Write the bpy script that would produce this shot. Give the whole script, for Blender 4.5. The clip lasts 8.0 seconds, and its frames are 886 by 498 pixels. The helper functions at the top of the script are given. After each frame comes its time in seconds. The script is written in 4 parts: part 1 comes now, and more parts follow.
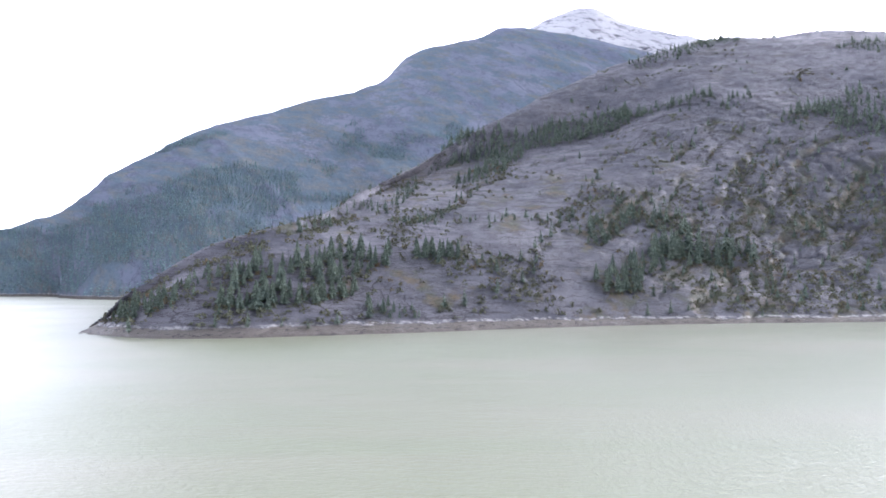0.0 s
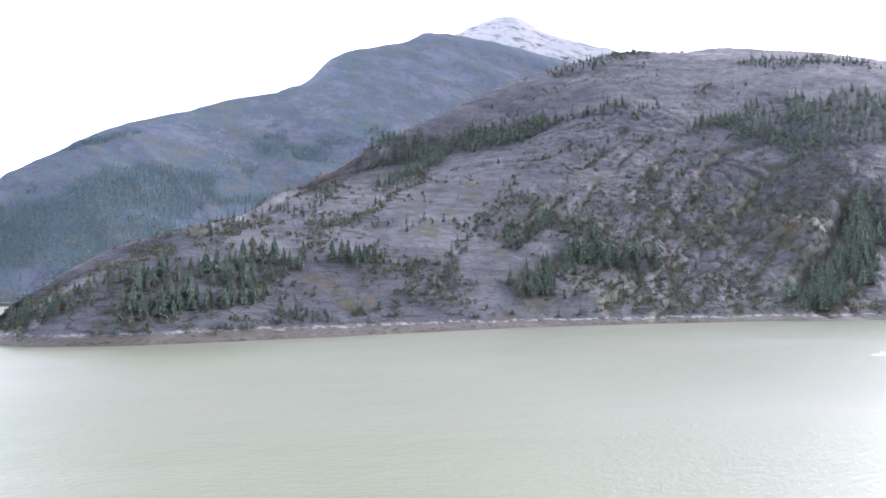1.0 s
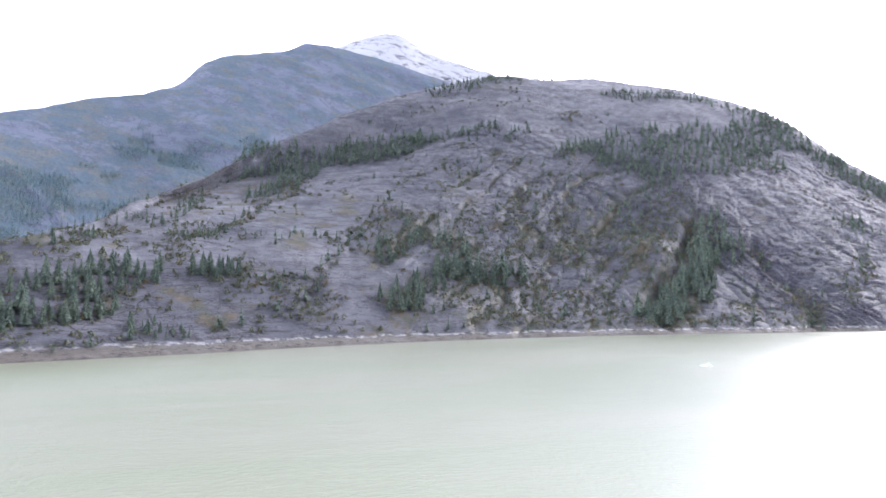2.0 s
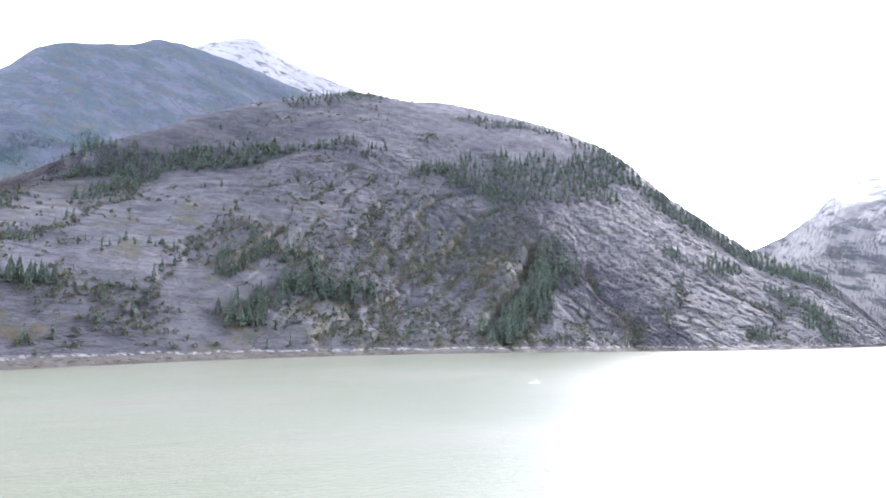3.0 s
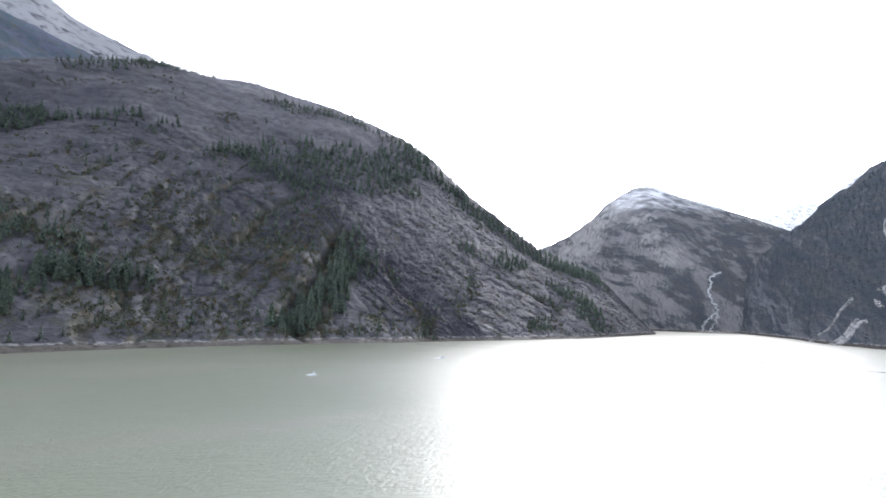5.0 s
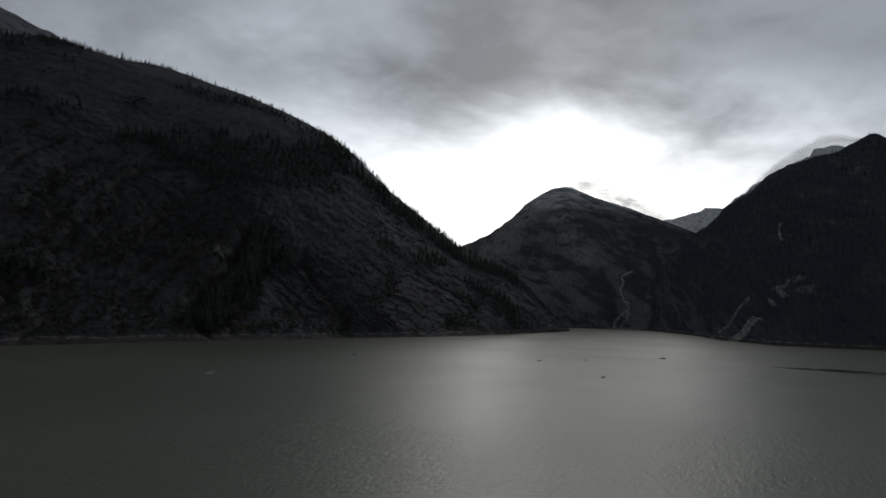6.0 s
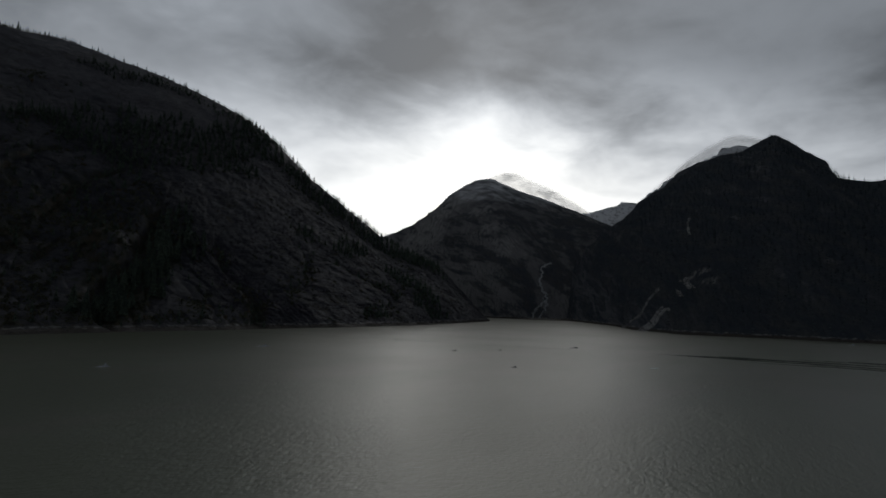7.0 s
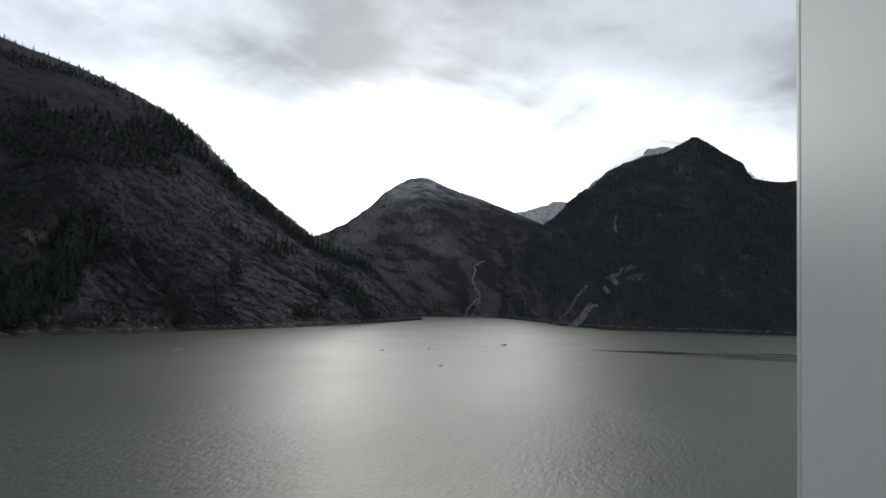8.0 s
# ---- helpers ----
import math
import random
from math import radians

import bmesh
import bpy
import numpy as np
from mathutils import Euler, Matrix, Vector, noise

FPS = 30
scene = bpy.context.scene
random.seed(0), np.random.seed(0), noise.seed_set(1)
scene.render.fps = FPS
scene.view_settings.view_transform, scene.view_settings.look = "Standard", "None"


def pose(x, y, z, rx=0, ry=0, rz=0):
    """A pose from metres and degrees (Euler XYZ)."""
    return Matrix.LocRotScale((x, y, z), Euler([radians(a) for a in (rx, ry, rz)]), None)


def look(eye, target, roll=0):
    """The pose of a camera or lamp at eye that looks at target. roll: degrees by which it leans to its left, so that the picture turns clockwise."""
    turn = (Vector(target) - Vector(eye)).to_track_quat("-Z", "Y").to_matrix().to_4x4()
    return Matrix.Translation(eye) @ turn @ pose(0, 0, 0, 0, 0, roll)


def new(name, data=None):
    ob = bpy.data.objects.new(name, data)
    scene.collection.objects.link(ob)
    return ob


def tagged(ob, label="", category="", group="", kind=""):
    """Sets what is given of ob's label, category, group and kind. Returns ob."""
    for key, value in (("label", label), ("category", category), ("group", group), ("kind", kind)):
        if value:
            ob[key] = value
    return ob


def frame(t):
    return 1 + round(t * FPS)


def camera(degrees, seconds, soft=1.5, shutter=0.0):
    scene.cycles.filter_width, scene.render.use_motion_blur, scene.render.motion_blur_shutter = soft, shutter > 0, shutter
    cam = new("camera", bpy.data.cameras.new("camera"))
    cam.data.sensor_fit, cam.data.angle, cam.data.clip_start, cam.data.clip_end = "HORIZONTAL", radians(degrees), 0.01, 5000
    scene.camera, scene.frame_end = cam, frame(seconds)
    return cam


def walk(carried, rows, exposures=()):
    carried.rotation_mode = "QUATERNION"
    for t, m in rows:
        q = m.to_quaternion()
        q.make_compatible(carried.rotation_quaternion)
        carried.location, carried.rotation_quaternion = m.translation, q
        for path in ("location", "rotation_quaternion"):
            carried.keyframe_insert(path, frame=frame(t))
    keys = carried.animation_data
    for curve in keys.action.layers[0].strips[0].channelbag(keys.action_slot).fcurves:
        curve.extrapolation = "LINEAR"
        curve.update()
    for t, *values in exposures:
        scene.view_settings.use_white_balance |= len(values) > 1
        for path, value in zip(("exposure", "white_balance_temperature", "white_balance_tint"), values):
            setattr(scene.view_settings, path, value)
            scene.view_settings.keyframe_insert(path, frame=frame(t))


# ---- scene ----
cam = camera(68.8, 8.0, soft=1.75)

# seconds, eye, and the three turns of pose(): the deck of a ship at about twelve knots
PATH = [
    (0.0, 0.00, -0.00, 25.00, 92.72, 0.22, -0.00),
    (0.5, 2.94, -0.68, 25.00, 92.91, 0.23, -4.12),
    (1.0, 5.88, -1.37, 25.00, 93.00, 0.46, -6.50),
    (2.5, 14.70, -3.41, 25.00, 95.25, -0.48, -23.76),
    (3.0, 17.64, -4.10, 25.00, 95.87, -1.03, -29.78),
    (3.5, 20.58, -4.78, 25.00, 96.01, -0.45, -34.66),
    (4.0, 23.52, -5.46, 25.00, 95.76, -0.37, -37.42),
    (4.5, 26.46, -6.14, 25.00, 95.42, -0.95, -42.17),
    (5.0, 29.40, -6.83, 25.00, 95.44, -1.38, -46.50),
    (6.5, 38.22, -8.87, 25.00, 95.01, -1.78, -56.56),
    (7.0, 41.16, -9.56, 25.00, 94.67, -1.78, -60.00),
    (7.5, 44.10, -10.24, 25.00, 94.69, -1.32, -63.24),
    (8.0, 47.04, -10.92, 25.00, 94.70, -1.08, -65.69),
]
walk(cam, [(t, pose(x, y, z, rx, ry, rz)) for t, x, y, z, rx, ry, rz in PATH],
     exposures=[(0.0, 3.05, 6250, 20), (1.0, 3.05, 6250, 20), (2.5, 3.25, 6250, 19), (4.0, 3.2, 6250, 18), (4.5, 2.95, 6250, 17), (5.0, 2.15, 6300, 13), (5.2, 1.6, 6300, 13),
                (5.7, 0.0, 6500, 8), (6.3, -2.5, 6500, 7), (6.6, -2.5, 6500, 7), (7.0, -2.1, 6500, 7), (7.5, -1.35, 6500, 7), (8.0, -0.5, 6500, 7)])

# ---- light ----
SUN_BEARING, SUN_HEIGHT = 63.0, 22.0      # degrees: clockwise from +y, and above the horizon


def toward(bearing, height):
    b, h = radians(bearing), radians(height)
    return Vector((math.sin(b) * math.cos(h), math.cos(b) * math.cos(h), math.sin(h)))


class Nodes:
    """Short hand for node trees."""

    def __init__(self, tree):
        self.tree = tree
        tree.nodes.clear()

    def add(self, kind, inputs=(), **settings):
        n = self.tree.nodes.new(kind)
        for key, value in settings.items():
            setattr(n, key, value)
        for key, value in dict(inputs).items():
            self.set(n.inputs[key], value)
        return n

    def set(self, socket, value):
        if isinstance(value, bpy.types.NodeSocket):
            self.tree.links.new(value, socket)
        elif isinstance(value, bpy.types.Node):
            self.tree.links.new(value.outputs[0], socket)
        else:
            socket.default_value = value

    def math(self, op, a, b=0.0, c=0.0, clamp=False):
        return self.add("ShaderNodeMath", {0: a, 1: b, 2: c}, operation=op, use_clamp=clamp).outputs[0]

    def vmath(self, op, a, b=(0, 0, 0)):
        n = self.add("ShaderNodeVectorMath", {0: a, 1: b}, operation=op)
        return n.outputs["Value"] if op in ("DOT_PRODUCT", "LENGTH") else n.outputs[0]

    def scaled(self, v, s):
        return self.vmath("MULTIPLY", v, s if isinstance(s, tuple) else (s, s, s))

    def noise(self, v, scale, detail=4.0, rough=0.5, distort=0.0, out="Fac"):
        return self.add("ShaderNodeTexNoise", {"Vector": v, "Scale": scale, "Detail": detail, "Roughness": rough,
                                               "Distortion": distort}).outputs[out]

    def step(self, v, lo, hi, a=0.0, b=1.0, kind="SMOOTHSTEP"):
        return self.add("ShaderNodeMapRange", {0: v, 1: lo, 2: hi, 3: a, 4: b}, interpolation_type=kind).outputs[0]

    def mix(self, fac, a, b, how="MIX"):
        n = self.add("ShaderNodeMix", data_type="RGBA", blend_type=how)
        for s, val in ((n.inputs[0], fac), (n.inputs[6], a), (n.inputs[7], b)):
            if isinstance(val, tuple):
                val = (*val, 1.0)
            self.set(s, val)
        return n.outputs[2]

    def bump(self, height, strength, distance, normal=None):
        n = self.add("ShaderNodeBump", {"Height": height, "Strength": strength, "Distance": distance})
        if normal is not None:
            self.set(n.inputs["Normal"], normal)
        return n.outputs[0]


world = bpy.data.worlds.new("overcast_sky")
scene.world = world
world.use_nodes = True
w = Nodes(world.node_tree)
sky = w.add("ShaderNodeTexSky", sky_type="NISHITA", sun_disc=False, sun_elevation=radians(SUN_HEIGHT),
            sun_rotation=radians(SUN_BEARING), air_density=1.0, dust_density=2.0)
way = w.vmath("NORMALIZE", w.add("ShaderNodeTexCoord").outputs["Generated"])
up = w.add("ShaderNodeSeparateXYZ", {0: way}).outputs[2]
# a cloud deck seen from below: the pattern runs together towards the horizon
lift = w.math("ADD", w.math("MAXIMUM", up, 0.0), 0.26)
flat = w.vmath("DIVIDE", way, w.add("ShaderNodeCombineXYZ", {0: lift, 1: lift, 2: 1.0}).outputs[0])
big = w.noise(flat, 1.15, 5.0, 0.5, 0.4)
small = w.noise(flat, 4.0, 5.0, 0.55, 0.3)
cloud = w.math("ADD", w.math("MULTIPLY", big, 0.72), w.math("MULTIPLY", small, 0.28))
cloud = w.step(cloud, 0.33, 0.67)
# heavier bellies of cloud either side of the bright break, and the break itself
for bearing, height, tight, much in ((52.0, 24.0, 70.0, -0.45), (74.0, 27.0, 60.0, -0.5), (91.0, 19.0, 60.0, -0.5), (62.0, 16.0, 160.0, 0.5), (38.0, 18.0, 60.0, 0.4)):
    lobe = w.math("POWER", w.math("MAXIMUM", w.vmath("DOT_PRODUCT", way, tuple(toward(bearing, height))), 0.0), tight)
    cloud = w.math("ADD", cloud, w.math("MULTIPLY", lobe, much))
cloud = w.math("MINIMUM", w.math("MAXIMUM", cloud, 0.0), 1.2)
near_sun = w.vmath("DOT_PRODUCT", way, tuple(toward(SUN_BEARING, 11.0)))
halo = w.math("POWER", w.math("MAXIMUM", near_sun, 0.0), 1.8)
level = w.vmath("NORMALIZE", w.vmath("MULTIPLY", way, (1.0, 1.0, 0.0)))
facing = w.math("MAXIMUM", w.vmath("DOT_PRODUCT", level, tuple(toward(SUN_BEARING + 4.0, 0.0))), 0.0)
side = w.math("POWER", facing, 8.0)
# the clear gap under the deck, on the sun's side, with a ragged upper edge
ragged = w.math("ADD", up, w.math("MULTIPLY", w.math("SUBTRACT", cloud, 0.5), -0.08))
ragged = w.math("ADD", ragged, w.math("MULTIPLY", w.vmath("DOT_PRODUCT", level, tuple(toward(SUN_BEARING + 90.0, 0.0))), 0.05))
gap = w.math("MULTIPLY", w.step(ragged, 0.1, 0.38, 1.0, 0.0), side)
shade = w.math("ADD", 0.27, w.math("MULTIPLY", cloud, 0.38))
shade = w.math("MULTIPLY", shade, w.step(up, 0.38, 0.75, 1.0, 0.38))
shade = w.math("MULTIPLY", shade, w.math("ADD", 0.2, w.math("MULTIPLY", halo, 2.7)))
shade = w.math("ADD", shade, w.math("MULTIPLY", gap, 5.0))
aside = w.math("POWER", w.math("MAXIMUM", w.vmath("DOT_PRODUCT", level, tuple(toward(-88.0, 0.0))), 0.0), 1.5)
shade = w.math("ADD", shade, w.math("MULTIPLY", w.math("MULTIPLY", aside, w.step(up, 0.1, 0.8, 1.0, 0.0)), 1.2))
glow = w.math("MINIMUM", gap, 1.0)
tint = w.mix(w.math("MULTIPLY", glow, 1.0, clamp=True), (0.89, 0.955, 1.08), (1.03, 1.0, 0.965))
deck = w.vmath("MULTIPLY", tint, w.add("ShaderNodeCombineXYZ", {0: shade, 1: shade, 2: shade}).outputs[0])
thin = w.scaled(sky.outputs[0], 0.05)
both = w.mix(0.92, thin, deck)
w.set(w.add("ShaderNodeOutputWorld").inputs[0], w.add("ShaderNodeBackground", {"Color": both, "Strength": 1.0}))

sun = new("sun", bpy.data.lights.new("sun", "SUN"))
sun.data.energy, sun.data.angle, sun.data.color = 0.5, radians(30), (1.0, 0.95, 0.88)
sun.matrix_world = look(toward(SUN_BEARING, SUN_HEIGHT) * 100, (0, 0, 0))

# ---- materials ----


def material(name):
    m = bpy.data.materials.new(name)
    m.use_nodes = True
    return m, Nodes(m.node_tree)


def finish(n, normal=None, **inputs):
    shader = n.add("ShaderNodeBsdfPrincipled", {k.replace("_", " "): v for k, v in inputs.items()})
    if normal is not None:
        n.set(shader.inputs["Normal"], normal)
    n.set(n.add("ShaderNodeOutputMaterial").inputs[0], shader)


def matte(n, colour, normal=None):
    """Forest and far rock: no gloss at all."""
    shader = n.add("ShaderNodeBsdfDiffuse", {"Color": colour, "Roughness": 0.6})
    if normal is not None:
        n.set(shader.inputs["Normal"], normal)
    n.set(n.add("ShaderNodeOutputMaterial").inputs[0], shader)


def granite(name, bare=(0.058, 0.061, 0.078), pale=(0.112, 0.111, 0.128), dark=(0.048, 0.046, 0.055), green=0.5, snow_from=0.0, snow=0.95, tide=True,
            size=1.0, leaf=(0.035, 0.05, 0.022), rust=(0.13, 0.095, 0.03), slabs=0.0, joints=0.75, face=False, dome_tones=False, apex=0.0):
    """Ice-scoured granite with joints, lichen, moss in the hollows, a bleached tide band and snow above a height."""
    m, n = material(name)
    geo = n.add("ShaderNodeNewGeometry")
    place, normal = geo.outputs["Position"], geo.outputs["True Normal"]
    sep = n.add("ShaderNodeSeparateXYZ", {0: place})
    z = sep.outputs[2]
    shore = place
    place = n.scaled(place, 1.0 / size)
    if face:
        # across and down the slope
        fall = n.add("ShaderNodeAttribute", attribute_name="fall").outputs["Fac"]
        place = n.scaled(n.add("ShaderNodeCombineXYZ", {0: n.math("ADD", fall, n.math("MULTIPLY", z, 0.7)), 1: n.math("MULTIPLY", z, 1.3), 2: n.math("MULTIPLY", fall, 0.1)}).outputs[0], 1.0 / size)
    broad = n.noise(place, 0.012, 6.0, 0.6)
    mid = n.noise(place, 0.07, 6.0, 0.62, 0.6)
    fine = n.noise(place, 0.5, 5.0, 0.65)
    if dome_tones:
        # the point, grazing sunlight painted in, and the foreland: paler than the brushy face
        paler_ends = n.math("MAXIMUM", n.step(sep.outputs[0], 430.0, 560.0, 0.0, 0.2), n.step(sep.outputs[0], 60.0, -50.0, 0.0, 0.1))
        broad = n.math("ADD", broad, paler_ends)
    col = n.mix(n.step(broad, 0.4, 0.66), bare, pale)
    col = n.mix(n.step(mid, 0.52, 0.72, 0.0, 0.26), col, dark)
    # sheet joints: long thin broken cracks that dip across the slope, in two sets
    crack = 0.0
    for turn, scale, where in (((0.2, 0.3, 0.2), (0.03, 0.03, 0.3), 0.018), ((0.1, -0.75, 0.3), (0.04, 0.05, 0.4), 0.027)):
        v = n.add("ShaderNodeMapping", {"Vector": place, "Rotation": turn, "Scale": scale}).outputs[0]
        line = n.math("ABSOLUTE", n.math("SUBTRACT", n.noise(v, 1.0, 5.0, 0.62, 0.5), 0.5))
        line = n.math("MULTIPLY", n.step(line, 0.004, 0.024, 1.0, 0.0), n.step(n.noise(place, where, 3.0, 0.6), 0.38, 0.52))
        crack = n.math("MAXIMUM", crack, line)
    # angular joints round the blocks
    v = n.vmath("ADD", place, n.scaled(n.noise(place, 0.15, 3.0, 0.6, out="Color"), 5.0))
    for turn, scale, where in (((0.0, 0.6, 0.2), (0.045, 0.06, 0.13), 0.02), ((0.0, -0.6, 0.1), (0.09, 0.1, 0.24), 0.031)):
        q = n.add("ShaderNodeMapping", {"Vector": v, "Rotation": turn, "Scale": scale}).outputs[0]
        edge = n.add("ShaderNodeTexVoronoi", {"Vector": q, "Scale": 1.0}, feature="DISTANCE_TO_EDGE").outputs["Distance"]
        line = n.math("MULTIPLY", n.step(edge, 0.008, 0.04, 1.0, 0.0), n.step(n.noise(place, where, 4.0, 0.65), 0.5, 0.6))
        crack = n.math("MAXIMUM", crack, line)
    col = n.mix(n.math("MULTIPLY", crack, joints), col, (0.02, 0.019, 0.022))
    streak = n.noise(n.scaled(place, (0.25, 0.25, 0.03)), 1.0, 4.0, 0.6)
    col = n.mix(n.step(streak, 0.55, 0.75, 0.0, 0.35), col, dark)
    if slabs:
        # clean-washed slabs that run down the fall of the slope
        spread = n.math("ADD", n.math("ABSOLUTE", n.math("SUBTRACT", fall, apex)), n.math("MULTIPLY", z, 0.55))
        v = n.add("ShaderNodeCombineXYZ", {0: n.math("MULTIPLY", spread, 0.085), 1: n.math("MULTIPLY", z, 0.022), 2: 0.0}).outputs[0]
        wash = n.math("MULTIPLY", n.step(n.noise(v, 1.0, 6.0, 0.7), 0.46, 0.66), n.step(n.noise(shore, 0.005, 3.0, 0.55), 0.4, 0.54))
        wash = n.math("MULTIPLY", wash, n.step(z, 60.0, 170.0, 0.25, 1.0))
        # and paler blots on the flanks, placed to fit the camera's view
        pale_blots = n.math("MULTIPLY", n.add("ShaderNodeAttribute", attribute_name="bared").outputs["Fac"], n.step(n.noise(n.scaled(v, (1.6, 2.2, 1.0)), 1.0, 5.0, 0.65), 0.4, 0.58))
        wash = n.math("MAXIMUM", n.math("MULTIPLY", wash, slabs), pale_blots)
        col = n.mix(wash, col, (0.38, 0.37, 0.358))
    if dome_tones:
        # seepage stains
        damp = n.add("ShaderNodeAttribute", attribute_name="stain").outputs["Fac"]
        col = n.mix(n.math("MULTIPLY", damp, 0.6), col, (0.04, 0.036, 0.058))
    # moss, grass and low scrub, olive to rust
    flatness = n.add("ShaderNodeSeparateXYZ", {0: normal}).outputs[2]
    plants = n.math("ADD", n.math("MULTIPLY", n.noise(place, 0.035, 7.0, 0.68), 1.0), n.math("MULTIPLY", flatness, 0.28))
    cover = n.step(plants, 0.86 - 0.22 * green, 0.96 - 0.22 * green)
    if dome_tones:
        # the top of the dome was scoured barest
        cover = n.math("MULTIPLY", cover, n.step(z, 110.0, 190.0, 1.0, 0.3))
    hue = n.noise(place, 0.09, 5.0, 0.6)
    moss = n.mix(n.step(hue, 0.4, 0.66), leaf, rust)
    moss = n.mix(n.step(fine, 0.35, 0.7, 0.0, 0.5), moss, tuple(0.6 * c for c in leaf))
    seams = n.add("ShaderNodeAttribute", attribute_name="moss").outputs["Fac"]
    cover = n.math("MAXIMUM", cover, n.math("MULTIPLY", n.step(seams, 0.25, 0.8), n.step(n.noise(place, 0.05, 4.0, 0.6), 0.36, 0.54)))
    if slabs:
        cover = n.math("MULTIPLY", cover, n.step(wash, 0.0, 0.6, 1.0, 0.15))
    if green > 0:
        col = n.mix(cover, col, moss)
    if tide:
        edge = n.math("ADD", z, n.math("MULTIPLY", n.noise(shore, 0.09, 5.0, 0.65), 3.6))
        edge = n.math("ADD", edge, n.step(sep.outputs[0], 20.0, 180.0, -1.2, 0.0))
        speck = n.step(n.noise(n.scaled(shore, (0.25, 0.25, 1.4)), 1.0, 3.0, 0.6), 0.56, 0.64)
        wet = n.mix(speck, (0.12, 0.106, 0.09), (0.035, 0.032, 0.03))
        col = n.mix(n.step(edge, 4.2, 4.7, 0.9, 0.0), col, wet)
        band = n.math("MULTIPLY", n.step(edge, 4.3, 4.7), n.step(edge, 5.2, 6.0, 1.0, 0.0))
        band = n.math("MULTIPLY", band, n.step(n.noise(shore, 0.24, 5.0, 0.65), 0.42, 0.6))
        col = n.mix(n.math("MULTIPLY", band, 0.5), col, (0.56, 0.55, 0.53))
    if snow_from:
        line = n.math("ADD", z, n.math("MULTIPLY", n.math("SUBTRACT", n.noise(shore, 0.011, 7.0, 0.66), 0.5), 190.0))
        line = n.math("ADD", line, n.math("MULTIPLY", flatness, 60.0))
        white = n.math("MULTIPLY", n.step(line, snow_from, snow_from + 70), n.step(n.math("ADD", mid, n.math("MULTIPLY", n.step(line, snow_from, snow_from + 260), 0.1)), 0.34, 0.62))
        col = n.mix(n.math("MULTIPLY", white, snow), col, (0.9, 0.91, 0.93))
    height = n.math("ADD", n.math("MULTIPLY", fine, 0.35), n.math("MULTIPLY", mid, 1.0))
    height = n.math("SUBTRACT", height, n.math("MULTIPLY", crack, 0.7 * joints))
    if face:
        matte(n, col, n.bump(height, 0.5, 2.2 * size))
        return m
    finish(n, n.bump(height, 0.38, 2.2 * size), Base_Color=col, Roughness=n.step(mid, 0.35, 0.65, 0.55, 0.85), Specular_IOR_Level=0.4)
    return m


def silty_water():
    m, n = material("silty_water")
    place = n.add("ShaderNodeNewGeometry").outputs["Position"]
    slick = n.noise(place, 0.009, 4.0, 0.5)
    broad = n.noise(n.scaled(place, (0.0016, 0.004, 1.0)), 1.0, 3.0, 0.5)
    col = n.mix(n.step(broad, 0.35, 0.65), (0.182, 0.204, 0.13), (0.2, 0.222, 0.15))
    col = n.mix(n.step(slick, 0.45, 0.7, 0.0, 0.4), col, (0.192, 0.209, 0.139))
    # drawn-out bands of siltier water
    silt = n.noise(n.scaled(place, (0.005, 0.024, 1.0)), 1.0, 4.0, 0.55, 0.6)
    col = n.mix(n.step(silt, 0.42, 0.66, 0.0, 0.75), col, (0.226, 0.224, 0.166))
    ripple = n.noise(n.scaled(place, (0.55, 0.9, 1.0)), 1.0, 4.0, 0.6, 0.3)
    swell = n.noise(n.scaled(place, (0.06, 0.1, 1.0)), 1.0, 3.0, 0.5)
    calm = n.step(slick, 0.35, 0.65, 0.75, 1.0)
    small = n.noise(n.scaled(place, (1.7, 2.3, 1.0)), 1.0, 3.0, 0.6, 0.4)
    height = n.math("ADD", n.math("MULTIPLY", ripple, 0.4), n.math("ADD", n.math("MULTIPLY", swell, 0.6), n.math("MULTIPLY", small, 0.15)))
    # a wind-still lane off the dark mountain
    wob = n.vmath("ADD", place, n.scaled(n.noise(place, 0.02, 4.0, 0.6, out="Color"), (30.0, 30.0, 0.0)))
    spot = n.add("ShaderNodeSeparateXYZ", {0: wob})
    off = n.math("ABSOLUTE", n.math("SUBTRACT", spot.outputs[0], n.math("MULTIPLY_ADD", spot.outputs[1], -0.14, 434.0)))
    half = n.math("MAXIMUM", n.math("MULTIPLY_ADD", spot.outputs[1], -0.36, 36.0), 0.5)
    lane = n.step(n.math("DIVIDE", off, half), 0.35, 1.0, 1.0, 0.0)
    bands = n.noise(n.scaled(wob, (0.13, 0.008, 1.0)), 1.0, 3.0, 0.6)
    lane = n.math("MULTIPLY", lane, n.step(bands, 0.42, 0.54))
    calm = n.math("MULTIPLY", calm, n.step(lane, 0.0, 1.0, 1.0, 0.2))
    finish(n, n.bump(height, calm, 0.55), Base_Color=col, Specular_IOR_Level=0.6, Roughness=n.math("MULTIPLY", n.step(slick, 0.38, 0.64, 0.3, 0.34), n.step(lane, 0.0, 1.0, 1.0, 0.35)), IOR=1.333)
    return m


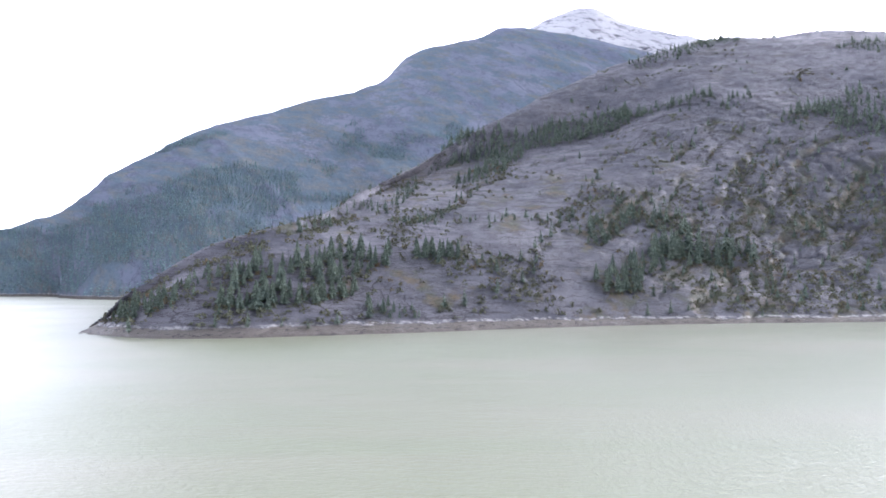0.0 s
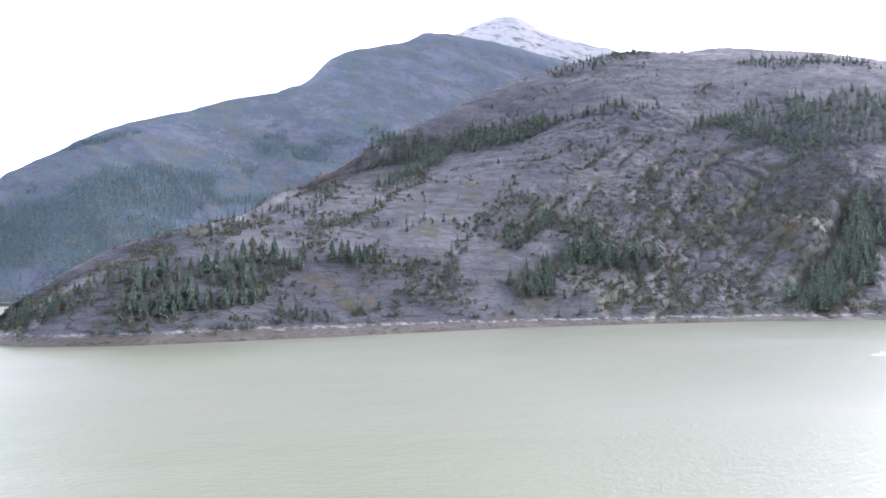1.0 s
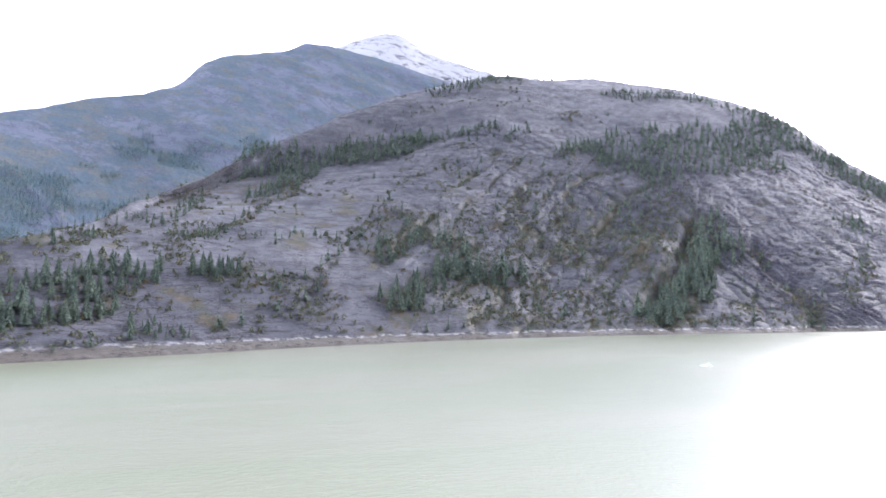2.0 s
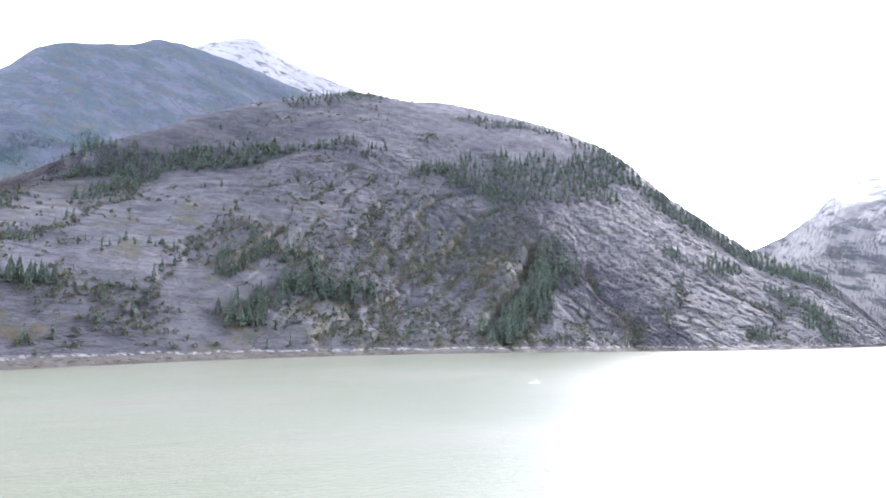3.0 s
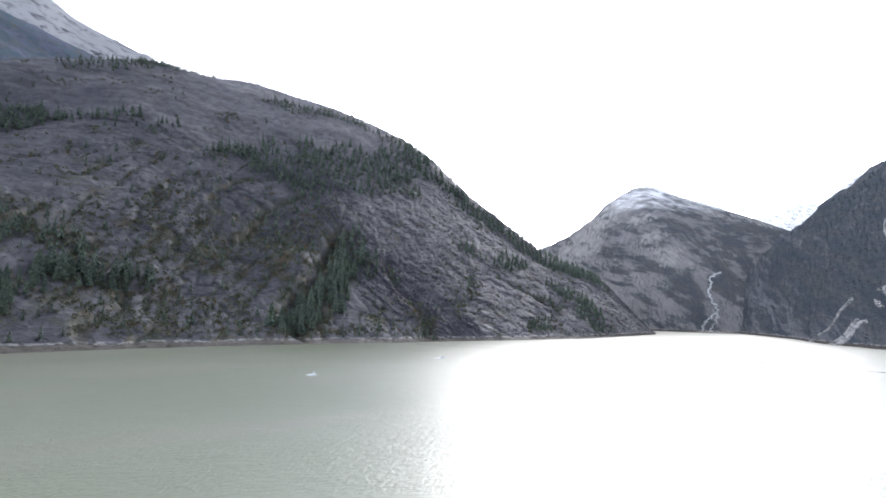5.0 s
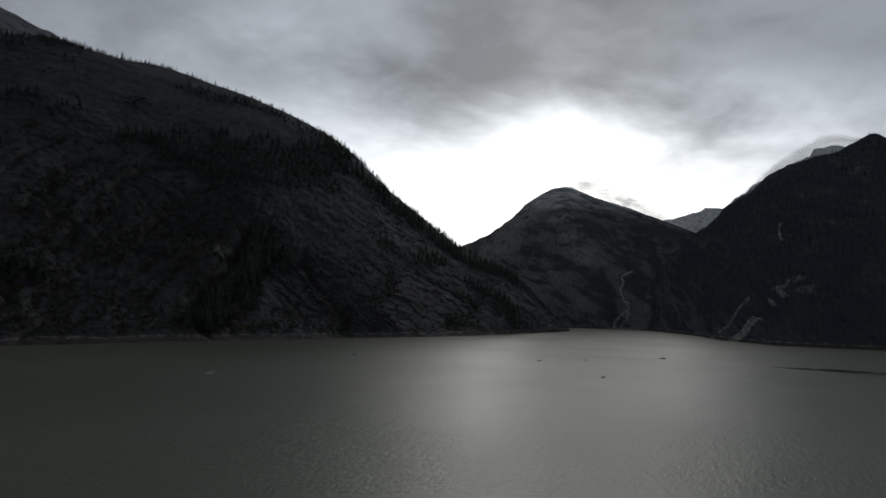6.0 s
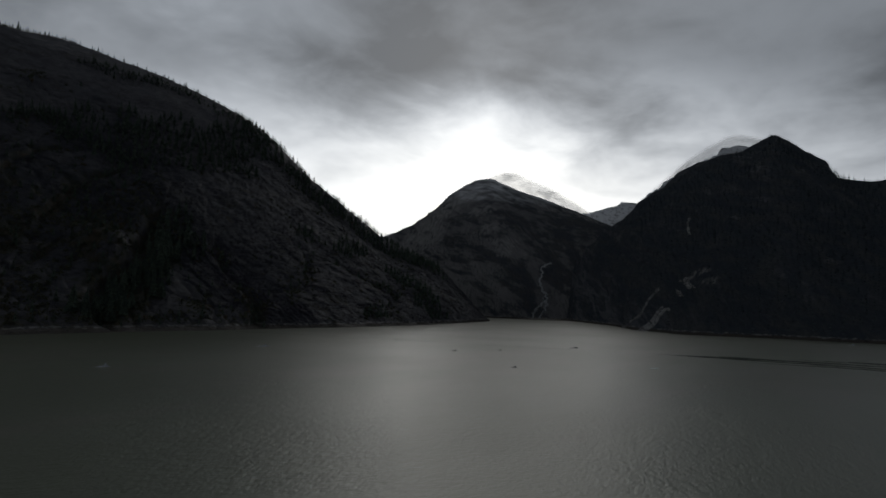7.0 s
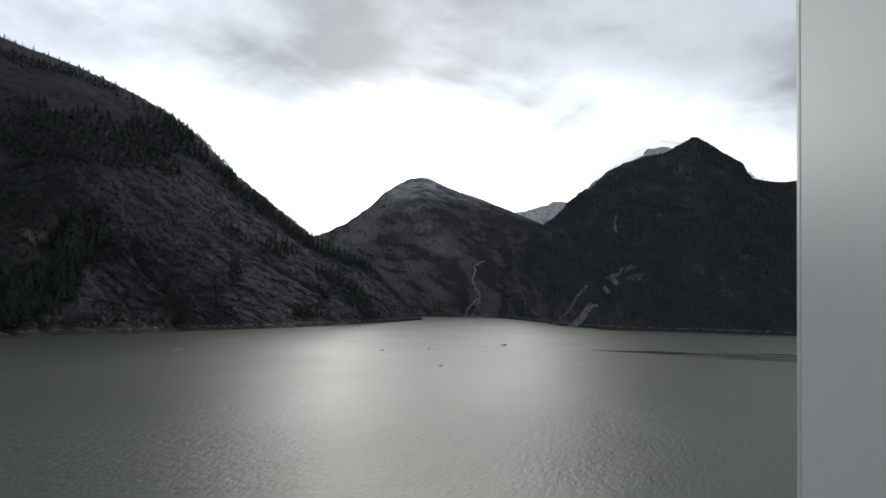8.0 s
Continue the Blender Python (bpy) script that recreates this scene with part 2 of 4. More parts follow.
GRANITE = granite("lichen_granite", dome_tones=True, joints=0.75, green=0.36, leaf=(0.06, 0.068, 0.05), rust=(0.11, 0.084, 0.053))
# lightened and blued: the distance haze is painted into the rock colour
HAZED_ROCK = granite("hazed_ridge_rock", face=True, bare=(0.146, 0.164, 0.213), pale=(0.18, 0.196, 0.242), dark=(0.105, 0.12, 0.155), green=0.94, joints=0.3, size=3.2, leaf=(0.118, 0.158, 0.192), rust=(0.165, 0.17, 0.165))
PEAK_ROCK = granite("snowy_peak_rock", bare=(0.06, 0.062, 0.078), pale=(0.095, 0.096, 0.11), green=0.0, face=True, joints=0.2, snow_from=1000.0, snow=0.4, tide=False, size=3.0)
SHOULDER_ROCK = granite("snowy_shoulder_rock", face=True, bare=(0.07, 0.07, 0.08), pale=(0.12, 0.12, 0.13), green=0.1, joints=0.2, size=1.2, snow_from=235.0, tide=False)
# haze on these two mountains is mixed into their greyed, blued leaf tones
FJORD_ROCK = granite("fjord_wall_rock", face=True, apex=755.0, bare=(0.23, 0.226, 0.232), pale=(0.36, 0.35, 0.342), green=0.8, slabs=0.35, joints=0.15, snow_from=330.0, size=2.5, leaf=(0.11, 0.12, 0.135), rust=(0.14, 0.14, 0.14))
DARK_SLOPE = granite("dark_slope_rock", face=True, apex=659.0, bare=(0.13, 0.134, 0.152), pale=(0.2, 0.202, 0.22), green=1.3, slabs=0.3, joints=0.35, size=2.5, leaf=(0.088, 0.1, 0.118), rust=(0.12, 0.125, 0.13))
WATER = silty_water()


def foliage(name, deep, light, rust=None):
    m, n = material(name)
    geo = n.add("ShaderNodeNewGeometry")
    tone = n.noise(geo.outputs["Position"], 0.11, 3.0, 0.6)
    col = n.mix(n.step(tone, 0.32, 0.68), deep, light)
    if rust:
        col = n.mix(n.step(n.noise(geo.outputs["Position"], 0.045, 4.0, 0.65), 0.55, 0.7), col, rust)
    each = n.step(geo.outputs["Random Per Island"], 0.0, 1.0, 0.65, 1.35, "LINEAR")
    col = n.vmath("MULTIPLY", col, n.add("ShaderNodeCombineXYZ", {0: each, 1: each, 2: each}).outputs[0])
    matte(n, col)
    return m


def bark():
    m, n = material("grey_bark")
    place = n.add("ShaderNodeTexCoord").outputs["Object"]
    grain = n.noise(n.scaled(place, (6.0, 6.0, 1.2)), 1.0, 4.0, 0.6)
    finish(n, n.bump(grain, 0.6, 0.05), Base_Color=n.mix(grain, (0.05, 0.042, 0.036), (0.14, 0.125, 0.11)), Roughness=0.9)
    return m


NEEDLES = foliage("spruce_needles", (0.105, 0.138, 0.116), (0.155, 0.192, 0.15))
# a lighter, bluer green that carries the distance haze in the colour
HAZED_NEEDLES = foliage("hazed_spruce_needles", (0.106, 0.172, 0.195), (0.146, 0.212, 0.2))
# darker copy of the needles: shade and haze of the far slopes painted in
SHADED_NEEDLES = foliage("shaded_spruce_needles", (0.072, 0.088, 0.1), (0.104, 0.122, 0.128))
SCRUB = foliage("alder_scrub", (0.106, 0.116, 0.084), (0.146, 0.15, 0.102), (0.165, 0.125, 0.082))
BARK = bark()

# ---- large forms ----


def smooth_rows(rows, count):
    """A smooth curve through control rows, at evenly stepped stations."""
    p = np.array(rows, float)
    p = np.vstack([2 * p[0] - p[1], p, 2 * p[-1] - p[-2]])
    s = np.linspace(0, len(rows) - 1, count)
    i = np.minimum(s.astype(int), len(rows) - 2)
    f = (s - i)[:, None]
    a, b, c, d = p[i], p[i + 1], p[i + 2], p[i + 3]
    return b + 0.5 * f * (c - a + f * (2 * a - 5 * b + 4 * c - d + f * (3 * (b - c) + d - a)))


def lattice(seed):
    return np.random.RandomState(seed).uniform(-1, 1, (64, 64, 64))


LATTICE = lattice(5)


def value_noise(x, y, z):
    """Smooth noise in -1..1 on arrays of places."""
    cells, parts = [], []
    for a in (x, y, z):
        f = np.floor(a)
        t = a - f
        cells.append(f.astype(int) % 64)
        parts.append(t * t * t * (t * (t * 6 - 15) + 10))
    (i, j, k), (u, v, q) = cells, parts
    i1, j1, k1 = (i + 1) % 64, (j + 1) % 64, (k + 1) % 64
    g = LATTICE

    def along(j, k):
        return g[i, j, k] * (1 - u) + g[i1, j, k] * u
    low = along(j, k) * (1 - v) + along(j1, k) * v
    high = along(j, k1) * (1 - v) + along(j1, k1) * v
    return low * (1 - q) + high * q


def fractal(p, size, octaves=4, gain=0.5, offset=0.0, ridged=False):
    total, amp, norm, s = 0.0, 1.0, 0.0, 1.0 / size
    for o in range(octaves):
        v = value_noise(p[..., 0] * s + offset + 7.3 * o, p[..., 1] * s + 3.1 * offset + 1.7 * o, p[..., 2] * s + 11.9 * o)
        total = total + amp * (1 - 2 * np.abs(v) if ridged else v)
        norm, amp, s = norm + amp, amp * gain, s * 2.03
    return total / norm


def cells(p, size, seed):
    """Nearest and second nearest distance to scattered seeds, in cell sizes, and a tilted facet for each cell."""
    q = p / size
    base = np.floor(q).astype(int)
    g = np.random.RandomState(seed).uniform(0.1, 0.9, (32, 32, 32, 3))
    one, two, facet = np.full(q.shape[:-1], 9.0), np.full(q.shape[:-1], 9.0), np.zeros(q.shape[:-1])
    for i in (-1, 0, 1):
        for j in (-1, 0, 1):
            for k in (-1, 0, 1):
                c = base + (i, j, k)
                seed_at = g[c[..., 0] % 32, c[..., 1] % 32, c[..., 2] % 32]
                off = q - c - seed_at
                d = np.linalg.norm(off, axis=-1)
                lean = seed_at[..., (1, 2, 0)] * 2.5 - 1.25
                facet = np.where(d < one, (off * lean).sum(-1) + 0.5 * lean[..., 0], facet)
                two = np.minimum(two, np.maximum(one, d))
                one = np.minimum(one, d)
    return one, two, facet


def sheet_normals(p):
    du, dv = np.gradient(p, axis=0), np.gradient(p, axis=1)
    n = np.cross(du, dv)
    n /= np.linalg.norm(n, axis=-1, keepdims=True) + 1e-9
    return n * np.sign(n[..., 2:3] + 1e-9)


def sheet_mesh(name, p, mat, smooth=True):
    nu, nv = p.shape[:2]
    i = np.arange(nu * nv).reshape(nu, nv)
    quads = np.stack([i[:-1, :-1], i[1:, :-1], i[1:, 1:], i[:-1, 1:]], -1).reshape(-1, 4)
    a, b, c = (p.reshape(-1, 3)[quads[:, k]] for k in (0, 1, 2))
    if np.cross(b - a, c - a)[:, 2].sum() < 0:
        quads = quads[:, ::-1]
    me = bpy.data.meshes.new(name)
    me.from_pydata(p.reshape(-1, 3).tolist(), [], quads.tolist())
    me.polygons.foreach_set("use_smooth", np.full(len(quads), smooth))
    me.materials.append(mat)
    me.update()
    return me


def slope(curves, nu, counts):
    """A hillside through curves that run along it, lowest first; counts: the steps between each two."""
    c = np.stack([smooth_rows(r, nu) for r in curves], 1)
    stations = np.concatenate([np.linspace(k, k + 1, n, endpoint=False) for k, n in enumerate(counts)] + [[len(counts)]])
    p = np.concatenate([c[:, :1] * 2 - c[:, 1:2], c, c[:, -1:] * 2 - c[:, -2:-1]], 1)
    i = np.minimum(stations.astype(int), len(curves) - 2)
    f = (stations - i)[None, :, None]
    a, b, d, e = p[:, i], p[:, i + 1], p[:, i + 2], p[:, i + 3]
    # gentle tangents, so that unequal steps do not overshoot
    m0, m1 = 0.35 * (d - a), 0.35 * (e - b)
    h = b * (2 * f ** 3 - 3 * f ** 2 + 1) + m0 * (f ** 3 - 2 * f ** 2 + f) + d * (3 * f ** 2 - 2 * f ** 3) + m1 * (f ** 3 - f ** 2)
    return h, stations


def away(rows, metres, height):
    """Rows moved away from the fjord's middle, or towards it, at other heights."""
    out = []
    for k, (x, y, z) in enumerate(rows):
        r = math.hypot(x - 18, y + 3)
        h = height(k / (len(rows) - 1), z)
        m = metres(k / (len(rows) - 1))
        out.append((x + (x - 18) / r * m, y + (y + 3) / r * m, h))
    return out


SHORE = [
    (-174, 310, 0), (-132, 285, 0), (-97, 282, 0), (-64, 291, 0), (-33, 301, 0), (-4, 312, 0), (35, 330, 0),
    (93, 349, 0), (159, 363, 0), (233, 370, 0), (305, 365, 0), (374, 359, 0), (446, 356, 0), (540, 349, 0),
    (662, 353, 0), (865, 390, 0)
]
BENCH = [
    (-178, 318, 2), (-145, 309, 14), (-114, 322, 26), (-79, 345, 36), (-53, 421, 60), (-12, 426, 60), (41,
    433, 60), (112, 441, 57), (200, 471, 58), (302, 489, 59), (383, 464, 53), (451, 437, 43), (516, 414, 42),
    (599, 388, 24), (701, 375, 15), (869, 394, 3)
]
BELT = [
    (-176, 323, 3), (-154, 328, 20), (-126, 352, 37), (-89, 384, 52), (-65, 492, 82), (-27, 639, 130), (54,
    686, 155), (168, 701, 186), (292, 712, 228), (404, 665, 205), (501, 615, 189), (634, 623, 203), (697, 566,
    147), (751, 491, 84), (804, 432, 53), (873, 398, 4)
]
CREST = [
    (-174, 328, 3), (-161, 340, 23), (-134, 372, 43), (-97, 410, 59), (-73, 540, 92), (-27, 636, 129), (59,
    777, 209), (209, 896, 307), (391, 969, 375), (577, 965, 390), (692, 860, 349), (758, 750, 281), (794, 648,
    189), (833, 546, 108), (859, 463, 67), (877, 402, 4)
]
under = away(SHORE, lambda u: -24, lambda u, z: -9)
back = away(CREST, lambda u: 130 + 250 * min(1, max(0, (u - 0.2) / 0.15)) - 160 * max(0, (u - 0.7) / 0.3),
            lambda u, z: -8 + max(0.0, z - 55) * 0.6)
dome, dome_v = slope([under, SHORE, BENCH, BELT, CREST, back], 860, [8, 110, 140, 80, 50])


def line_sides(p, line):
    """How far each place lies from a line on the plan, and on which side: above zero to the left of its run."""
    best, side = np.full(p.shape[:-1], 1e9), np.zeros(p.shape[:-1])
    for (ax, ay), (bx, by) in zip(line[:-1], line[1:]):
        dx, dy = bx - ax, by - ay
        ox, oy = p[..., 0] - ax, p[..., 1] - ay
        t = np.clip((ox * dx + oy * dy) / (dx * dx + dy * dy), 0, 1)
        d = np.hypot(ox - t * dx, oy - t * dy)
        side = np.where(d < best, np.sign(dx * oy - dy * ox), side)
        best = np.minimum(best, d)
    return best, side


def off_line(p, line):
    return line_sides(p, line)[0]


def blot(p, radius, *places):
    """How deep each place lies in a patch of round blots with a ragged edge."""
    d = np.min([np.linalg.norm((p - q) * (1.0, 1.0, 0.8), axis=-1) / radius for q in places], axis=0)
    return np.clip(1.5 - 1.2 * d + 0.9 * fractal(p, 14, 4, 0.6, offset=33.0), 0, 1)


GULLIES = []


def gully(depth, width, *line):
    GULLIES.append((depth, width, line))


# the joints that climb across the face, and fainter ones between them
JOINTS = [
    [(106, 440), (141, 484), (192, 561), (248, 625), (273, 648)],
    [(109, 384), (145, 434), (203, 500), (279, 578), (328, 613)],
    [(143, 368), (183, 422), (235, 480), (300, 545), (373, 604)],
    [(182, 372), (228, 434), (286, 495), (358, 546), (407, 568)],
    [(233, 379), (263, 418), (300, 450), (329, 473), (387, 511)],
]
for line in JOINTS:
    gully(2.8, 4.2, *line)
for one_line, next_line in zip(JOINTS[:-1], JOINTS[1:]):
    gully(1.6, 2.8, *[(0.5 * (a + c), 0.5 * (b + d)) for (a, b), (c, d) in zip(one_line, next_line)])
gully(7.5, 9.0, (284, 383), (335, 437), (379, 475), (410, 502), (429, 522))
gully(1.6, 5.0, (-26, 437), (2, 472), (32, 548), (53, 619), (75, 680))
gully(1.5, 5.0, (43, 361), (65, 414), (94, 477), (127, 520))
gully(0.9, 3.0, (119, 620), (173, 614), (241, 641))
gully(3.2, 7.0, (407, 366), (434, 405), (448, 455), (455, 480))
gully(2.2, 6.0, (392, 364), (434, 393), (505, 410), (560, 452))
gully(3.0, 6.0, (640, 402), (625, 424), (605, 439), (560, 470))
gully(3.0, 8.0, (678, 366), (701, 392), (711, 417), (699, 438))
gully(2.0, 5.0, (546, 365), (646, 399), (753, 452))
gully(1.6, 2.2, (-107, 281), (-97, 292), (-88, 306))
gully(1.3, 2.0, (-94, 282), (-80, 292), (-66, 301))
gully(1.6, 2.4, (-140, 292), (-128, 302), (-112, 309))
gully(1.5, 3.0, (-60, 296), (-40, 312), (-8, 322), (30, 352))


def roughen_dome(p, v):
    n = sheet_normals(p)
    dry = np.clip((v - 0.9) / 0.4, 0.12, 1.0)[None, :]
    big = fractal(p, 95, 3, offset=2.0)
    # low ribs that climb across the face
    s, c = math.sin(0.62), math.cos(0.62)
    along = np.stack([(p[..., 0] * c + p[..., 2] * s) * 0.3, p[..., 1] * 0.2, (-p[..., 0] * s + p[..., 2] * c)], -1)
    broken = np.clip((p[..., 0] - 60) / 180, 0.1, 1.0) * np.clip(1.3 - (p[..., 2] - 150) / 110, 0.22, 1.0)
    rib = fractal(along, 34, 2, 0.4, offset=5.0, ridged=True) - 0.35
    # past the gully the sheets dip the other way, down towards the point
    s, c = math.sin(-0.55), math.cos(-0.55)
    dip = np.stack([(p[..., 0] * c + p[..., 2] * s) * 0.75, p[..., 1] * 0.6, (-p[..., 0] * s + p[..., 2] * c)], -1)
    turn = np.clip((p[..., 0] - 400) / 70, 0, 1)
    rib = rib * (1 - turn) + turn * 0.6 * (fractal(dip, 34, 2, 0.4, offset=6.0, ridged=True) - 0.35)
    # rounded slabs with weathered seams between them, longer along the sheets
    lean = along * (1 - turn)[..., None] + dip * turn[..., None]
    warped = lean + 6 * np.stack([fractal(p, 34, 2, offset=o) for o in (70.0, 71.0, 72.0)], -1)
    one, two, block = cells(warped * (1.5, 1.8, 1.0), 14.0, 4)
    seam = np.exp(-((two - one) / 0.09) ** 2)
    one2, two2, chip = cells(warped * (1.5, 1.8, 1.0) + 100, 6.0, 8)
    seam2 = np.exp(-((two2 - one2) / 0.12) ** 2)
    # stepped sheets of rock on the smooth slabs
    t = (p[..., 2] + 0.12 * p[..., 0] + 14 * fractal(p, 60, 3, offset=9.0)) / 8.0
    tread = (t - np.floor(t)) ** 3 - 0.25
    lump = fractal(p, 18, 3, 0.5, offset=13.0)
    fine = fractal(p, 5.0, 3, 0.6, offset=17.0)
    cut, brushy = np.zeros(p.shape[:-1]), np.zeros(p.shape[:-1])
    bent = p + np.stack([15 * fractal(p, 46, 3, offset=o) for o in (3.0, 4.0, 5.0)], -1)
    for depth, width, line in GULLIES:
        wander, side = line_sides(bent, line)
        # it fades in and out along its run
        depth = depth * (np.clip(0.65 + 1.7 * fractal(p, 52, 2, offset=line[0][0]), 0.1, 1.15) if width < 5 else 1.0)
        cut += depth * np.exp(-(wander / width) ** 2)
        # the sheet above a joint ends in a rounded lip, the one below runs out from under it
        cut -= np.where(side > 0, 0.7, 0.25) * depth * np.exp(-wander / (3.2 * width)) * np.clip(wander / (0.8 * width), 0, 1)
        brushy = np.maximum(brushy, np.minimum(1.0, 0.45 * depth) * np.exp(-(wander / (1.7 * width)) ** 2))
    patch = np.clip(0.5 + 1.6 * fractal(p, 60, 2, offset=21.0), 0, 1)
    up = 4.5 * big + 1.9 * broken * rib - 0.35 * (1 - 0.8 * broken) * tread * patch - cut + 0.9 * broken * lump + 0.12 * fine
    up += broken * (1.0 * block - 1.0 * seam) + (0.1 + 0.9 * broken) * (0.35 * chip - 0.4 * seam2)
    up += 14 * np.exp(-(np.hypot(p[..., 0] - 348, p[..., 1] - 478) / 26) ** 2)
    p = p + n * (dry * up)[..., None]
    # broken ledges along the waterline
    low = np.exp(-((v - 1.02) / 0.06) ** 2)[None, :]
    p[..., 2] += low * (1.1 * np.abs(fractal(p, 7, 3, 0.6, offset=31.0)) + 0.3)
    moss = np.clip(broken * (0.45 * seam * patch + 0.2 * seam2) * (1 - 0.6 * turn) + 0.55 * brushy * (1 - 0.5 * turn), 0, 1)
    # a mossy, brushy stretch at the foot of the face
    brush = np.clip((p[..., 0] - 90) / 80, 0, 1) * np.clip((440 - p[..., 0]) / 60, 0, 1) * np.clip((120 - p[..., 2]) / 60, 0, 1)
    moss = np.clip(moss + 0.7 * brush * np.clip(0.25 + 1.8 * fractal(lean, 16, 4, 0.6, offset=77.0), 0, 1), 0, 1)
    stain = np.maximum(blot(p, 26, (453, 469, 62), (440, 435, 42), (425, 395, 20)), blot(p, 15, (409, 368, 8), (459, 369, 13), (635, 412, 38)))
    return p, moss, stain


dome, dome_moss, dome_stain = roughen_dome(dome, dome_v)
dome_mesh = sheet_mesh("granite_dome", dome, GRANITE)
dome_mesh.attributes.new("moss", "FLOAT", "POINT").data.foreach_set("value", dome_moss.ravel())
dome_mesh.attributes.new("stain", "FLOAT", "POINT").data.foreach_set("value", dome_stain.ravel())
tagged(new("granite_dome", dome_mesh), "steep grey granite mountainside with moss and trees above the fjord", "mountain", kind="structure")


def mountain(name, label, curves, nu, counts, mat, rough, size, offset, bared=()):
    p, v = slope(curves, nu, counts)
    n = sheet_normals(p)
    run = np.concatenate([[0], np.cumsum(np.linalg.norm(np.diff(p[:, p.shape[1] // 2, :2], axis=0), axis=1))])[:, None] + 0 * p[..., 2]
    bend = run + 22 * fractal(p, 160, 3, offset=offset + 9)
    q = np.stack([bend + 0.9 * p[..., 2], 1.1 * p[..., 2], 0.1 * bend], -1)       # runnels that follow the fall of the slope
    p = p + n * (rough * (0.9 * fractal(q, size, 5, 0.5, offset, ridged=True) - 0.35) + rough * 0.35 * fractal(q, size * 0.3, 4, 0.55, offset + 3))[..., None]
    me = sheet_mesh(name, p, mat)
    me.attributes.new("fall", "FLOAT", "POINT").data.foreach_set("value", run.ravel())
    if bared:
        open_rock = np.max([blot(p * (1.0, 1.0, 1.3), radius, *[np.array(q) * (1.0, 1.0, 1.3) for q in places]) for radius, *places in bared], axis=0)
        me.attributes.new("bared", "FLOAT", "POINT").data.foreach_set("value", open_rock.ravel())
    tagged(new(name, me), label, "mountain", kind="structure")
    return p


# the long forested ridge across the bay
R_SHORE = [(-1500, 1100, -2), (-735, 1083, 0), (-560, 960, 0), (-420, 850, 0), (-250, 900, 0), (-130, 940, 0), (0, 1000, 0), (200, 1100, 0), (400, 1200, 0), (1100, 1500, 0)]
R_CREST = [(-1700, 1300, 120), (-990, 1443, 142), (-880, 1750, 328), (-690, 2040, 526), (-416, 2211, 648), (-230, 2290, 725), (-98, 2318, 852), (120, 2347, 912), (354, 2374, 968), (900, 2100, 720)]
R_MID = [(a + 0.45 * (d - a), b + 0.45 * (e - b), c + 0.42 * (f - c)) for (a, b, c), (d, e, f) in zip(R_SHORE, R_CREST)]
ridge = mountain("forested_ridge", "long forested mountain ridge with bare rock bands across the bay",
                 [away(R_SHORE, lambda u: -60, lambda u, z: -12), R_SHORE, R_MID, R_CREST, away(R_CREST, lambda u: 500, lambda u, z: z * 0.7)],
                 300, [4, 80, 80, 12], HAZED_ROCK, 15.0, 210, 1.0)

# the snow peak behind it
P_CREST = [(-300, 3500, 900), (330, 3480, 1300), (560, 3450, 1425), (790, 3405, 1478), (980, 3360, 1372), (1210, 3285, 1282), (1340, 3240, 1225), (1800, 2950, 760)]
P_FOOT = [(x * 0.72, y * 0.72, z * 0.45) for x, y, z in P_CREST]
mountain("snow_peak", "high snow-dusted rocky peak behind the forested ridge", [P_FOOT, P_CREST, [(x * 1.15, y * 1.15, z * 0.6) for x, y, z in P_CREST]],
         180, [70, 16], PEAK_ROCK, 9.0, 240, 4.0)

# the domed mountain at the head of the arm
M_SHORE = [(1300, 1000, 0), (1150, 700, 0), (1060, 480, 0), (1085, 425, 0), (1085, 392, 0), (1090, 370, 0), (1120, 355, 0), (1180, 345, 0)]
M_CREST = [(2100, 1600, 200), (1647, 1014, 259), (1697, 931, 342), (1745, 841, 392), (1769, 744, 360), (1819, 675, 334), (1853, 580, 294), (1890, 470, 240)]
M_MID = [(a + 0.45 * (d - a), b + 0.45 * (e - b), c + 0.5 * (f - c)) for (a, b, c), (d, e, f) in zip(M_SHORE, M_CREST)]
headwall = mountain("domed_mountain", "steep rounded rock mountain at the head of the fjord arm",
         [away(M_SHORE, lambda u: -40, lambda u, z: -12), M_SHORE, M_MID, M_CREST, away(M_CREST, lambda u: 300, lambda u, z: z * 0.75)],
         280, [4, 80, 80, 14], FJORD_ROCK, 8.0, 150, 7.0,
         bared=[(75, (1523, 968, 188), (1524, 925, 217), (1512, 875, 240), (1566, 864, 282), (1624, 872, 323), (1430, 840, 175)),
                (40, (1572, 790, 310), (1480, 717, 256), (1386, 646, 200), (1321, 586, 160), (1294, 553, 138)), (40, (1688, 623, 289), (1775, 588, 289), (1781, 540, 267))])
H_CREST = [(1900, 1500, 210), (1972, 1413, 240), (1985, 1230, 290), (2050, 1110, 340), (2080, 1049, 375), (2128, 951, 415), (2158, 882, 400), (2192, 796, 370), (2220, 715, 335), (2247, 633, 295), (2260, 400, 225)]
mountain("snowy_shoulder", "snow-covered rocky shoulder behind the domed mountain",
         [[(x * 0.8, y * 0.8, z * 0.35) for x, y, z in H_CREST], [(x * 0.93, y * 0.93, z * 0.88) for x, y, z in H_CREST], H_CREST, [(x * 1.15, y * 1.15, z * 0.6) for x, y, z in H_CREST]],
         150, [30, 40, 14], SHOULDER_ROCK, 8.0, 120, 8.0)
